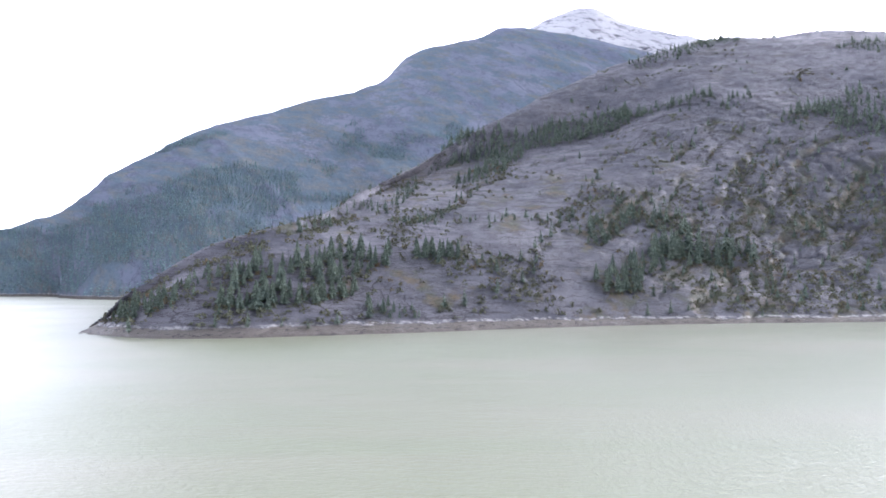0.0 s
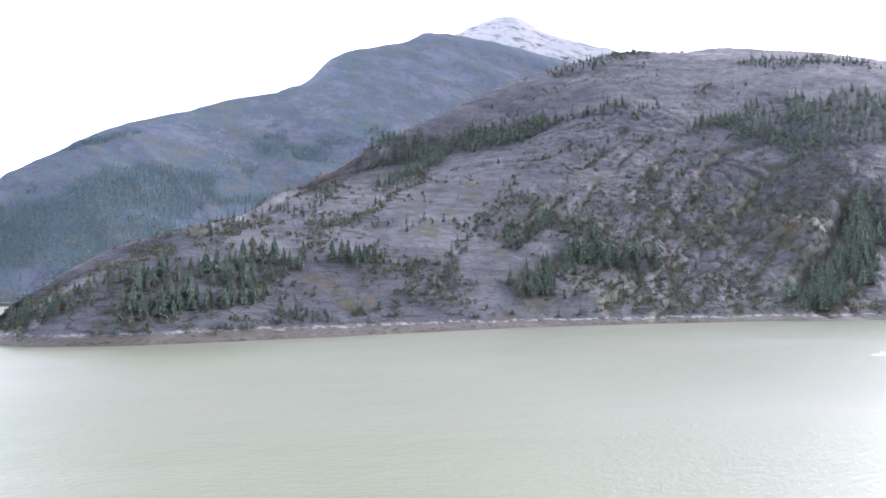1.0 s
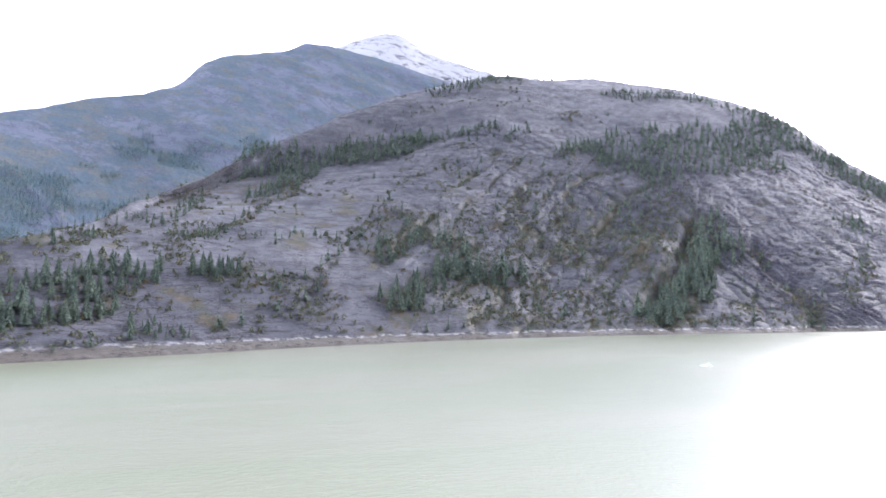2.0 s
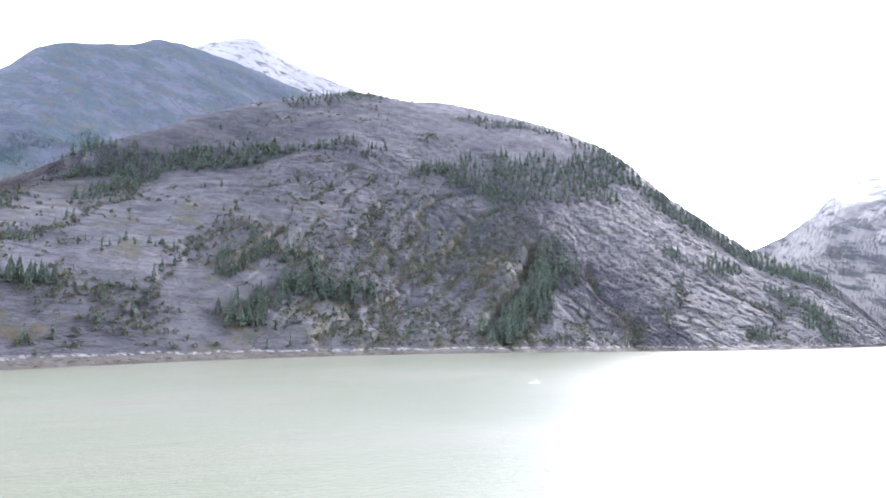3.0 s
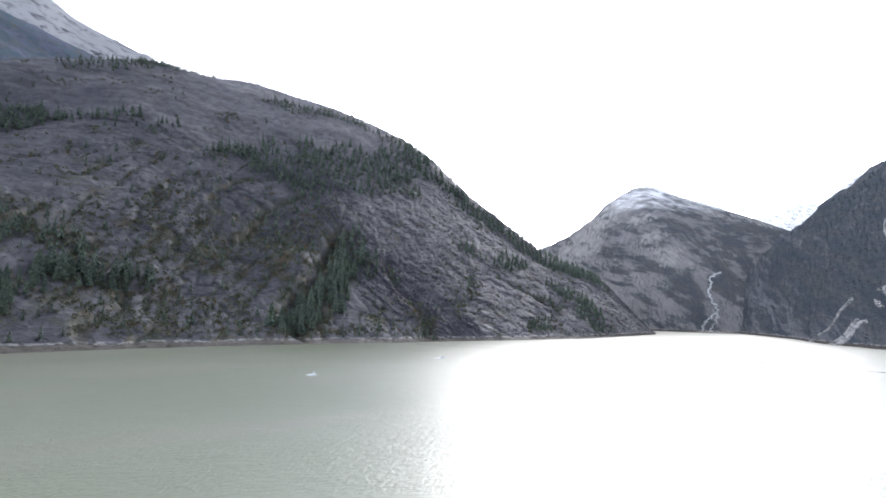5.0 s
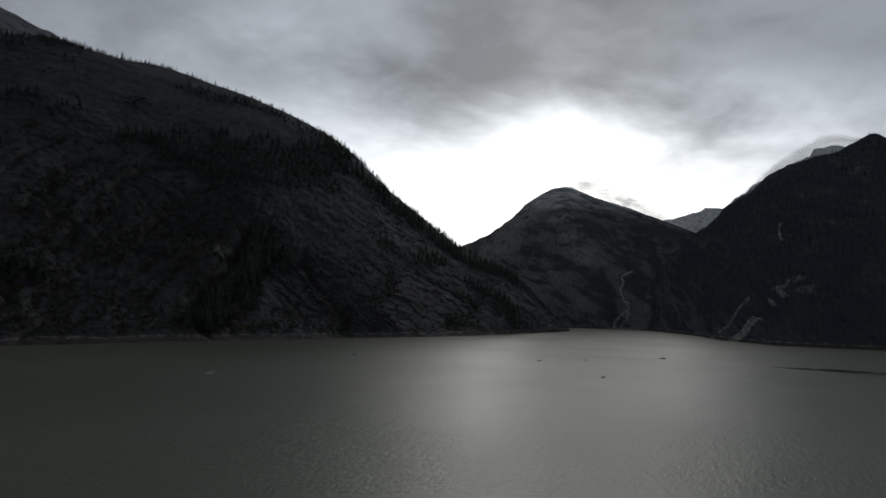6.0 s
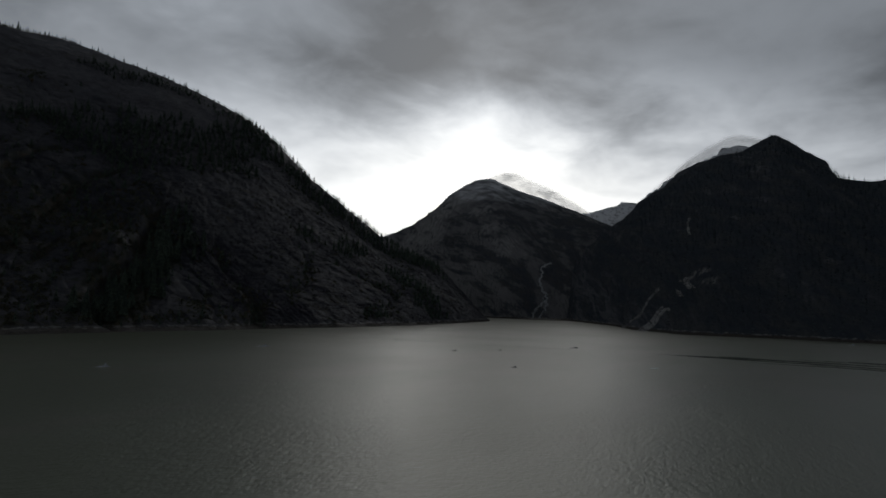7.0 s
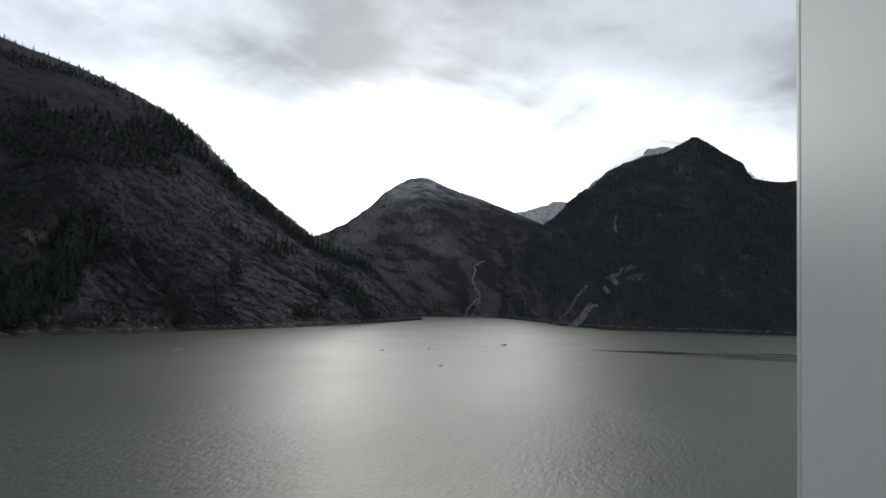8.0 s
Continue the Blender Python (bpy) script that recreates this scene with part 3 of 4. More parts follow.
mountain("far_snowfield", "distant snowfield seen through the gap", [[(2500, 1500, 150), (2500, 800, 200), (2550, 500, 200), (2600, 100, 150)],
         [(3000, 1500, 350), (2960, 830, 475), (2940, 700, 490), (3050, 200, 390)], [(3400, 1500, 200), (3400, 774, 300), (3400, 717, 300), (3400, 200, 200)]],
         120, [40, 10], SHOULDER_ROCK, 8.0, 150, 2.0)

# the dark mountain on the far side of the arm
D_SHORE = [(1300, 420, 0), (1085, 352, 0), (920, 245, 0), (757, 155, 0), (722, 96, 0), (728, 40, 0), (722, -9, 0), (714, -60, 0), (690, -200, 0), (600, -600, 0), (300, -1200, 0)]
D_CREST = [(1600, 560, 60), (1372, 440, 125), (1400, 375, 192), (1480, 300, 282), (1560, 205, 350), (1580, 120, 384), (1562, 62, 408), (1545, -20, 345), (1493, -114, 278), (1300, -700, 260), (900, -1500, 300)]
D_MID = [(a + 0.45 * (d - a), b + 0.45 * (e - b), c + 0.45 * (f - c)) for (a, b, c), (d, e, f) in zip(D_SHORE, D_CREST)]
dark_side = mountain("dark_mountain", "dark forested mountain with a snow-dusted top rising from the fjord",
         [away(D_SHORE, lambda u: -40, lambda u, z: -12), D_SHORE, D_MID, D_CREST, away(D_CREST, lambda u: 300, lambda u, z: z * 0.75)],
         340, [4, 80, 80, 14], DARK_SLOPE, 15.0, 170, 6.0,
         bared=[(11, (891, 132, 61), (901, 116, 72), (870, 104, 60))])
S_CREST = [(1820, 520, 190), (1844, 427, 296), (1856, 377, 352), (1868, 313, 384), (1881, 230, 432), (1887, 178, 448), (1890, 112, 432), (1890, 56, 402), (1890, -60, 340), (1880, -118, 300), (1860, -210, 270), (1740, -380, 250), (1600, -800, 240)]
mountain("snow_dusted_top", "snow-dusted rocky top behind the dark mountain", [[(x * 0.8, y * 0.8, z * 0.35) for x, y, z in S_CREST], [(x * 0.94, y * 0.94, z * 0.88) for x, y, z in S_CREST], S_CREST, [(x * 1.15, y * 1.15, z * 0.6) for x, y, z in S_CREST]],
         180, [30, 60, 14], SHOULDER_ROCK, 15.0, 90, 5.0)


def veil_material():
    m, n = material("summit_mist")
    place = n.add("ShaderNodeNewGeometry").outputs["Position"]
    wisps = n.noise(n.scaled(place, (0.009, 0.009, 0.02)), 1.0, 6.0, 0.6, 0.4)
    body = n.add("ShaderNodeAttribute", attribute_name="body").outputs["Fac"]
    crags = n.step(n.noise(n.scaled(place, (0.05, 0.05, 0.08)), 1.0, 5.0, 0.65), 0.35, 0.6, 0.82, 1.0)
    cover = n.math("MULTIPLY", n.math("MULTIPLY", body, crags), n.step(wisps, 0.3, 0.7, 0.5, 1.0))
    veil_shader = n.add("ShaderNodeMixShader", {0: 0.35, 1: n.add("ShaderNodeBsdfTranslucent", {"Color": (0.92, 0.93, 0.95, 1)}),
                                          2: n.add("ShaderNodeBsdfDiffuse", {"Color": (0.9, 0.91, 0.93, 1)})})
    n.set(n.add("ShaderNodeOutputMaterial").inputs[0], n.add("ShaderNodeMixShader", {0: cover, 1: n.add("ShaderNodeBsdfTransparent"), 2: veil_shader}))
    return m


VEIL = veil_material()


def mist(label, crest, below, above, forward, thickness):
    """Backlit sheet standing in for snow and mist; rises before a crest, rolls over."""
    low = away(crest, lambda u: -forward, lambda u, z: z - below)
    mid = away(crest, lambda u: -0.5 * forward, lambda u, z: z - 0.15 * below)
    p, v = slope([low, mid, away(crest, lambda u: 0.15 * forward, lambda u, z: z + above)], 120, [30, 20])
    p = p + 0.12 * forward * fractal(p, 70, 3, offset=15.0)[..., None]
    me = sheet_mesh("summit_mist", p, VEIL)
    u = np.linspace(0, 1, p.shape[0])[:, None]
    body = np.clip(np.sin(math.pi * u) * 2.2, 0, 1) * np.clip(v / 0.9, 0, 1)[None, :] * np.clip((2 - v) / 0.7, 0, 1)[None, :]
    me.attributes.new("body", "FLOAT", "POINT").data.foreach_set("value", (thickness * body).ravel())
    tagged(new("summit_mist", me), label, "mist", kind="stuff")


# added sheets in the snow's outline; crests behind are lowered so light shines through
mist("translucent sheet standing in for bright snow and mist behind the domed mountain", [(1985, 1230, 320), (2050, 1110, 405), (2080, 1049, 446), (2128, 951, 490), (2158, 882, 466), (2192, 796, 424), (2220, 715, 374), (2247, 633, 318)], 120, 12, 10, 0.95)
mist("translucent sheet standing in for snow and cloud round the snow-dusted top", [(1844, 427, 300), (1868, 313, 404), (1881, 230, 461), (1887, 178, 482), (1890, 112, 468), (1890, 40, 440)], 100, 12, 12, 0.85)
# unseen shores that close the fjord behind the ship, raised to shade the dome
C_SHORE = [(420, -900, -2), (-200, -850, -2), (-900, -800, -2), (-1500, -500, -2), (-1700, 400, -2), (-1500, 1300, -2)]
C_CREST = [(700, -1700, 520), (-300, -1600, 560), (-1400, -1500, 450), (-2300, -700, 380), (-2500, 500, 320), (-1900, 1700, 300)]
mountain("closing_shore", "plain unseen mountainside behind the ship, closing the fjord and shading the dome", [C_SHORE, C_CREST, away(C_CREST, lambda u: 300, lambda u, z: 100)],
         120, [40, 8], HAZED_ROCK, 20.0, 250, 3.0)


def water_sheet():
    bm = bmesh.new()
    bmesh.ops.create_circle(bm, cap_ends=True, radius=4900, segments=96)
    me = bpy.data.meshes.new("water")
    bm.to_mesh(me)
    bm.free()
    me.materials.append(WATER)
    tagged(new("water", me), "grey-green silty fjord water with fine ripples", "water", kind="structure")


water_sheet()

# ---- trees and scrub ----
TREES = random.Random(11)


def conifer(rng, tiers, blades, spread, ragged, slim=0.36):
    """Triangles of a spruce crown, one unit tall: whorls of drooping, folded boughs."""
    verts, tris = [], []
    start = 0.05 + 0.07 * rng.random()
    for k in range(tiers):
        t = k / tiers
        z = start + (0.97 - start) * t
        reach = spread * (1.02 - t) ** 0.85 * (0.55 if k == 0 else 1.0)
        turn = rng.random() * 6.28
        for b in range(blades if t < 0.8 else max(3, blades - 2)):
            if rng.random() < ragged * 0.35:
                continue
            a = turn + 6.283 * b / blades + rng.uniform(-0.35, 0.35)
            r = reach * rng.uniform(1 - ragged, 1 + 0.5 * ragged)
            ca, sa = math.cos(a), math.sin(a)
            half, drop = slim * r + 0.008, 0.30 * r + 0.02
            i = len(verts)
            verts += [(0.0, 0.0, z + 0.05), (0.6 * r * ca - half * sa, 0.6 * r * sa + half * ca, z - 0.55 * drop - 0.02),
                      (r * ca, r * sa, z - 0.75 * drop), (0.6 * r * ca + half * sa, 0.6 * r * sa - half * ca, z - 0.55 * drop - 0.02),
                      (0.5 * r * ca, 0.5 * r * sa, z + 0.02)]
            tris += [(i, i + 4, i + 1), (i + 1, i + 4, i + 2), (i + 4, i + 3, i + 2), (i, i + 3, i + 4)]
    i = len(verts)
    verts += [(0.018, 0, 0.9), (-0.009, 0.016, 0.9), (-0.009, -0.016, 0.9), (0, 0, 1.0)]
    tris += [(i, i + 1, i + 3), (i + 1, i + 2, i + 3), (i + 2, i, i + 3)]
    return np.array(verts), np.array(tris)


def bush(rng):
    """A low shrub: a loose heap of small tilted sprays."""
    verts, tris = [], []
    for _ in range(16):
        a, h = rng.random() * 6.28, rng.random()
        r = 0.52 * math.sqrt(1 - h * h * 0.85) * rng.uniform(0.5, 1.0)
        x, y, z = r * math.cos(a), r * math.sin(a), 0.1 + 0.75 * h
        i = len(verts)
        s = rng.uniform(0.14, 0.26)
        for j in range(3):
            b = a + 2.09 * j + rng.uniform(-0.4, 0.4)
            verts.append((x + s * math.cos(b), y + s * math.sin(b), z - s * rng.uniform(0.2, 1.1)))
        verts.append((x * 1.08, y * 1.08, z + s * 0.6))
        tris += [(i + j, i + (j + 1) % 3, i + 3) for j in range(3)]
    return np.array(verts), np.array(tris)


def raw_mesh(name, verts, tris, mat):
    me = bpy.data.meshes.new(name)
    me.from_pydata(np.asarray(verts).tolist(), [], np.asarray(tris).tolist())
    me.materials.append(mat)
    me.update()
    return me


def trunk_mesh(name, height=0.96, radius=0.016):
    bm = bmesh.new()
    rings = []
    for k in range(4):
        z, r = -0.06 + (height + 0.06) * k / 3, radius * (1 - 0.3 * k)
        rings.append([bm.verts.new((r * math.cos(a) + 0.004 * (k % 2), r * math.sin(a), z)) for a in np.linspace(0, 6.283, 6, endpoint=False)])
    for low, high in zip(rings[:-1], rings[1:]):
        for j in range(6):
            bm.faces.new((low[j], low[(j + 1) % 6], high[(j + 1) % 6], high[j]))
    bm.faces.new(rings[-1])
    bm.faces.new(rings[0][::-1])
    me = bpy.data.meshes.new(name)
    bm.to_mesh(me)
    bm.free()
    me.materials.append(BARK)
    return me


def joined(name, label, category, shapes, spots, mat):
    """Many alike plants in one mesh. spots: x, y, z, height, width."""
    verts, tris, base = [], [], 0
    rng = np.random.RandomState(len(spots))
    for k, (x, y, z, h, wide) in enumerate(spots):
        v, t = shapes[rng.randint(len(shapes))]
        a = rng.uniform(0, 6.28)
        c, s = math.cos(a), math.sin(a)
        lean = rng.uniform(-0.03, 0.03, 2)
        verts.append(np.stack([x + wide * (v[:, 0] * c - v[:, 1] * s) + lean[0] * h * v[:, 2],
                               y + wide * (v[:, 0] * s + v[:, 1] * c) + lean[1] * h * v[:, 2], z + h * v[:, 2]], 1))
        tris.append(t + base)
        base += len(v)
    ob = new(name, raw_mesh(name, np.concatenate(verts), np.concatenate(tris), mat))
    return tagged(ob, label, category, kind="stuff")


FULL = [conifer(random.Random(40 + k), 24, 10, 0.18 + 0.016 * k, 0.5 + 0.06 * (k % 3), 0.2) for k in range(7)]
LITE = [conifer(random.Random(60 + k), 9, 6, 0.22 + 0.018 * k, 0.45, 0.28) for k in range(6)]
TINY = [conifer(random.Random(80 + k), 4, 4, 0.24 + 0.01 * k, 0.25) for k in range(4)]
BUSHES = [bush(random.Random(90 + k)) for k in range(6)]

dry_rows = (dome_v > 1.1) & (dome_v < 4.25)
GROUND = dome[:, dry_rows].reshape(-1, 3)
DRY = GROUND[:, 2] > 5.5 + 2.0 * fractal(GROUND, 20, 2, offset=91.0)


def pick(mask_places, spacing, limit=100000, seed=1):
    """Places in random order, none nearer to another than the spacing."""
    order = np.random.RandomState(seed).permutation(len(mask_places))
    taken, out = {}, []
    for k in order:
        x, y, z = mask_places[k]
        i, j = int(x // spacing), int(y // spacing)
        if any((x - a) ** 2 + (y - b) ** 2 < spacing ** 2 for di in (-1, 0, 1) for dj in (-1, 0, 1) for a, b in taken.get((i + di, j + dj), ())):
            continue
        taken.setdefault((i, j), []).append((x, y))
        out.append((x, y, z))
        if len(out) >= limit:
            break
    return out


NEAR_TREES, FAR_TREES = [], []


def grove(width, spacing, low, high, *line, near=False, clumps=0.0):
    edge = off_line(GROUND, line) / width + 0.9 * fractal(GROUND, 22, 3, offset=width) + np.random.RandomState(int(width * 10)).uniform(-0.45, 0.3, len(GROUND)) ** 3 * 8
    edge += clumps * fractal(GROUND, 48, 3, 0.6, offset=width + 40)
    for x, y, z in pick(GROUND[(edge < 0.9) & DRY], spacing, seed=int(width * 10 + line[0][0]) % 9999):
        h = TREES.uniform(low, high) * (TREES.uniform(0.4, 0.75) if TREES.random() < 0.35 else 1.0)
        (NEAR_TREES if near else FAR_TREES).append((x, y, z - 0.25, h))


# the grove and the thin fringes on the low foreland
grove(4, 4.2, 8, 15, (-99, 299), (-89, 303), (-76, 312), (-61, 320), (-46, 330), near=True)
grove(7, 5.2, 9, 15, (-96, 322), (-83, 326), (-67, 338), (-51, 354), (-39, 370), near=True)
grove(5, 3.6, 5, 10, (-152, 311), (-141, 306), (-131, 305), near=True)
grove(4.5, 4.4, 4, 8, (-125, 318), (-111, 320), (-102, 324), near=True)
grove(4, 4.2, 4, 8, (-37, 323), (-27, 322), (-19, 319), near=True)
grove(4.5, 3.6, 8, 12, (-12, 379), (-4, 379), (3, 382), near=True)
grove(3.5, 5.5, 6, 9, (-89, 392), (-81, 413), (-78, 436), near=True)
grove(3, 4.0, 3, 5, (10, 371), (20, 378), (44, 389), near=True)
# the stand at the foot of the face, and the trees along its joints
grove(6, 5.2, 8, 14, (99, 380), (110, 388), (123, 404), (140, 426), near=True)
grove(8.5, 5.2, 12, 20, (149, 435), (164, 443), (174, 440), (191, 444), (209, 449), near=True)
grove(6, 6.0, 10, 16, (159, 470), (177, 482), near=True)
grove(6, 5.0, 7, 12, (101, 434), (117, 456), (143, 484), near=True)
# the gully above the cove
grove(9, 5.4, 10, 20, (290, 392), (301, 401), (329, 425), (341, 423), (366, 439), (393, 465), near=True)
grove(9, 5.8, 10, 18, (393, 465), (421, 488), (438, 505), near=True)
grove(6, 6.0, 8, 14, (416, 461), (438, 475))
# the belt across the shoulder
grove(15, 5.0, 10, 17, (20, 690), (46, 702), (75, 706), (104, 711), (135, 715), (173, 719), (206, 721))
grove(6, 5.6, 9, 15, (206, 721), (232, 714), (258, 711), (295, 712))
grove(9, 6.0, 8, 14, (22, 582), (34, 606), (49, 628), (72, 674))
grove(6, 5.0, 4, 8, (-26, 437), (-11, 439), (2, 466))
grove(5, 6.5, 5, 9, (-59, 496), (-40, 465), (-33, 498), (-27, 573))
grove(4, 6.5, 4, 8, (15, 442), (33, 440), (55, 459), (73, 452), (90, 450))
grove(9, 6.5, 4, 8, (-82, 470), (-75, 520), (-66, 560), (-48, 602), (-10, 660))
# the woods below the crest
grove(8, 6.5, 10, 17, (343, 634), (367, 645), (392, 643))
grove(7, 7.0, 8, 13, (299, 678), (328, 694))
grove(24, 6.6, 9, 16, (403, 637), (457, 640), (504, 648), (551, 651), (584, 637), (650, 656), (696, 671), clumps=1.6)
grove(15, 6.4, 9, 15, (405, 609), (435, 586), (480, 585), (559, 609), (587, 600), clumps=1.4)
grove(11, 9.0, 9, 15, (439, 572), (408, 560), (423, 556))
grove(8, 7.0, 6, 12, (386, 553), (360, 539), (351, 519))
# the fringe of the crest
grove(20, 5.4, 6, 10, (530, 804), (560, 789), (602, 776), (638, 763))
grove(13, 6.5, 6, 11, (636, 741), (654, 713), (704, 710), (687, 677))
grove(14, 6.0, 6, 11, (269, 855), (319, 866), (372, 889), (420, 925))
grove(20, 5.0, 4, 9, (390, 945), (440, 965), (500, 970), (560, 955))
grove(14, 6.5, 6, 11, (577, 962), (654, 902), (716, 826), (755, 758))
grove(12, 5.5, 6, 12, (735, 760), (768, 680), (800, 610), (820, 540), (842, 480))
grove(12, 6.0, 9, 16, (669, 639), (689, 624), (726, 624))
# the strip down the back of the point, and the patches on it
grove(13, 5.2, 8, 14, (706, 590), (722, 569), (738, 559), (745, 528), (762, 504), (785, 478), (815, 455))
grove(14, 6.0, 7, 12, (712, 611), (735, 590), (757, 548), (776, 508), (800, 480))
grove(9, 5.0, 7, 12, (583, 489), (609, 489))
grove(9, 5.0, 7, 12, (631, 468), (655, 478), (685, 488))
grove(13, 5.4, 8, 14, (699, 438), (711, 417), (701, 392), (683, 374))
grove(6, 5.0, 6, 10, (560, 367), (580, 372))
grove(5, 5.0, 6, 10, (640, 412), (650, 416))
for x, y, h in ((285, 484, 13), (94, 464, 10), (31, 426, 9), (74, 453, 8), (201, 500, 9), (225, 528, 9), (510, 984, 19), (47, 389, 8),
                (31, 371, 9), (219, 392, 10), (273, 406, 11), (570, 368, 8), (307, 601, 8), (420, 984, 14), (250, 925, 13)):
    k = int(np.argmin((GROUND[:, 0] - x) ** 2 + (GROUND[:, 1] - y) ** 2))
    FAR_TREES.append((*GROUND[k][:2], GROUND[k][2] - 0.25, h))
# thin growth in the seams of the rock
gate = fractal(GROUND, 55, 3, offset=44.0) + 0.5 * dome_moss[:, dry_rows].ravel()
for x, y, z in pick(GROUND[(gate > 0.3) & (GROUND[:, 0] > 110) & (GROUND[:, 0] < 470)], 9.5, 300, 77):
    FAR_TREES.append((x, y, z - 0.2, TREES.uniform(3.5, 9)))
for depth, width, line in GULLIES:
    near_line = off_line(GROUND, line) < width * 0.7
    for x, y, z in pick(GROUND[near_line], 11.0, 14 if width > 3.5 else 7, int(depth * 7)):
        FAR_TREES.append((x, y, z - 0.2, TREES.uniform(4, 10)))


def spruces():
    trunk = trunk_mesh("trunk")
    kinds = []
    for k, (v, t) in enumerate(FULL):
        tree = tagged(new("spruce_tree"), category="tree", group="spruces on the granite")
        for part_name, me in (("trunk", trunk), ("crown", raw_mesh("crown", v, t, NEEDLES))):
            new(part_name, me).parent = tree
        kinds.append(tree)
    rest = []
    spots = sorted(NEAR_TREES, key=lambda s: s[1] - 0.15 * s[0])
    for k, (x, y, z, h) in enumerate(spots):
        if k >= 300:
            rest.append((x, y, z, h))
            continue
        m = pose(x, y, z, TREES.uniform(-2, 2), TREES.uniform(-2, 2), TREES.uniform(0, 360)) @ Matrix.Diagonal((h * 1.05, h * 1.05, h, 1))
        model = kinds[k % 7]
        if k < 7:
            tree = model
            tree.matrix_basis = m
        else:
            base = model.copy()
            scene.collection.objects.link(base)
            for child in model.children:
                twin = child.copy()
                scene.collection.objects.link(twin)
                twin.parent = base
            base.matrix_basis = m
            tree = base
        size = "tall" if h > 14 else ("half-grown" if h > 8 else "small")
        where = "on the low rocky foreland" if x < 20 else ("in a steep rock gully" if x > 250 else "at the foot of the granite face")
        tagged(tree, f"{size} dark green spruce {where}")
    return rest


FAR_TREES += spruces()
joined("spruce_belts", "dark green spruce belts along the ledges of the granite dome", "trees", LITE, [(x, y, z, h, h) for x, y, z, h in FAR_TREES], NEEDLES)

# low scrub: thick round the trees and in the runnels, thin on the bare rock
wet = 0.55 * dome_moss[:, dry_rows].ravel() - 0.12 + fractal(GROUND, 42, 4, 0.6, offset=51.0) + 0.35 * fractal(GROUND, 11, 2, offset=52.0)
for depth, width, line in GULLIES:
    wet += 0.16 * np.exp(-(off_line(GROUND, line) / (1.6 * width)) ** 2)
wet += np.where((GROUND[:, 0] > 100) & (GROUND[:, 0] < 430) & (GROUND[:, 1] < 640), 0.12, 0.0) - np.where(GROUND[:, 0] > 450, 0.2, 0.0)
wet -= np.where((GROUND[:, 0] < 330) & (GROUND[:, 2] > 110), 0.14, 0.0)
wet += 0.1 * np.clip((150 - GROUND[:, 0]) / 80, 0, 1) * np.clip((75 - GROUND[:, 2]) / 25, 0, 1)
wet += 0.16 * np.random.RandomState(8).normal(0, 1, len(wet))
spots = [(x + TREES.uniform(-1.3, 1.3), y + TREES.uniform(-1.3, 1.3), z - 0.4, TREES.uniform(1.4, 4.2), TREES.uniform(2.0, 4.8)) for x, y, z in pick(GROUND[(wet > 0.4) & DRY], 3.6, 8000, 5)]
for x, y, z, h in NEAR_TREES + FAR_TREES[::3]:
    k = TREES.uniform(0, 6.28)
    if z > 7:
        spots.append((x + 2.5 * math.cos(k), y - 2.0, z - 1.2, TREES.uniform(1.2, 2.8), TREES.uniform(2.0, 4.0)))
joined("alder_scrub", "olive and rust-coloured scrub in the seams of the rock", "shrubs", BUSHES, spots, SCRUB)


def forest(name, label, sheet, rows, density, spacing, limit, low, high, size, offset, top=1.0, mat=HAZED_NEEDLES):
    rng = np.random.RandomState(3)
    grid, facing = sheet[:, rows], sheet_normals(sheet)[:, rows]
    count = 4 * grid.shape[0] * grid.shape[1]
    i, j = rng.randint(0, grid.shape[0] - 1, count), rng.randint(0, grid.shape[1] - 1, count)
    u, v = rng.uniform(0, 1, (2, count, 1))
    ground = (grid[i, j] * (1 - u) + grid[i + 1, j] * u) * (1 - v) + (grid[i, j + 1] * (1 - u) + grid[i + 1, j + 1] * u) * v
    n = facing[i, j]
    gate = fractal(ground, size, 4, 0.6, offset=offset) + density - 0.9 * (ground[:, 2] / top)
    ground = ground[(gate > 0) & (ground[:, 2] > 6) & (n[:, 2] > 0.2)]
    ground[:, 2] -= 1.0
    joined(name, label, "forest", TINY, [(x, y, z, h, h) for (x, y, z), h in
           ((s, TREES.uniform(low, high)) for s in pick(ground, spacing, limit, 9))], mat)


forest("ridge_forest", "dense spruce forest on the far ridge, blue-green from painted haze", ridge, slice(4, 150), 0.52, 7.0, 10500, 12, 20, 240, 61.0, top=430)
forest("slope_forest", "dark spruce forest on the steep mountainside, shade in its colour", dark_side, slice(4, 146), 0.6, 7.5, 8000, 8, 15, 110, 62.0, top=700, mat=SHADED_NEEDLES)
forest("headwall_forest", "dark spruce forest on the lower headwall, shade in its colour", headwall, slice(4, 110), 0.12, 7.0, 1800, 7, 13, 120, 63.0, top=500, mat=SHADED_NEEDLES)

# ---- ice, falls and bare slabs ----


def part(name, bm, mat, parent=None, label=""):
    me = bpy.data.meshes.new(name)
    bm.to_mesh(me)
    bm.free()
    me.materials.append(mat)
    ob = new(name, me)
    if parent is not None:
        ob.parent = parent
    if label:
        ob["label"] = label
    return ob


def ice(name, colour, rough):
    m, n = material(name)
    place = n.add("ShaderNodeTexCoord").outputs["Object"]
    veins = n.noise(place, 1.4, 5.0, 0.6, 0.5)
    col = n.mix(n.step(veins, 0.35, 0.7), colour, tuple(c * 0.78 for c in colour))
    finish(n, n.bump(n.noise(place, 5.0, 4.0, 0.6), 0.5, 0.08), Base_Color=col, Roughness=rough)
    return m


ICE = ice("white_ice", (0.86, 0.9, 0.93), 0.35)
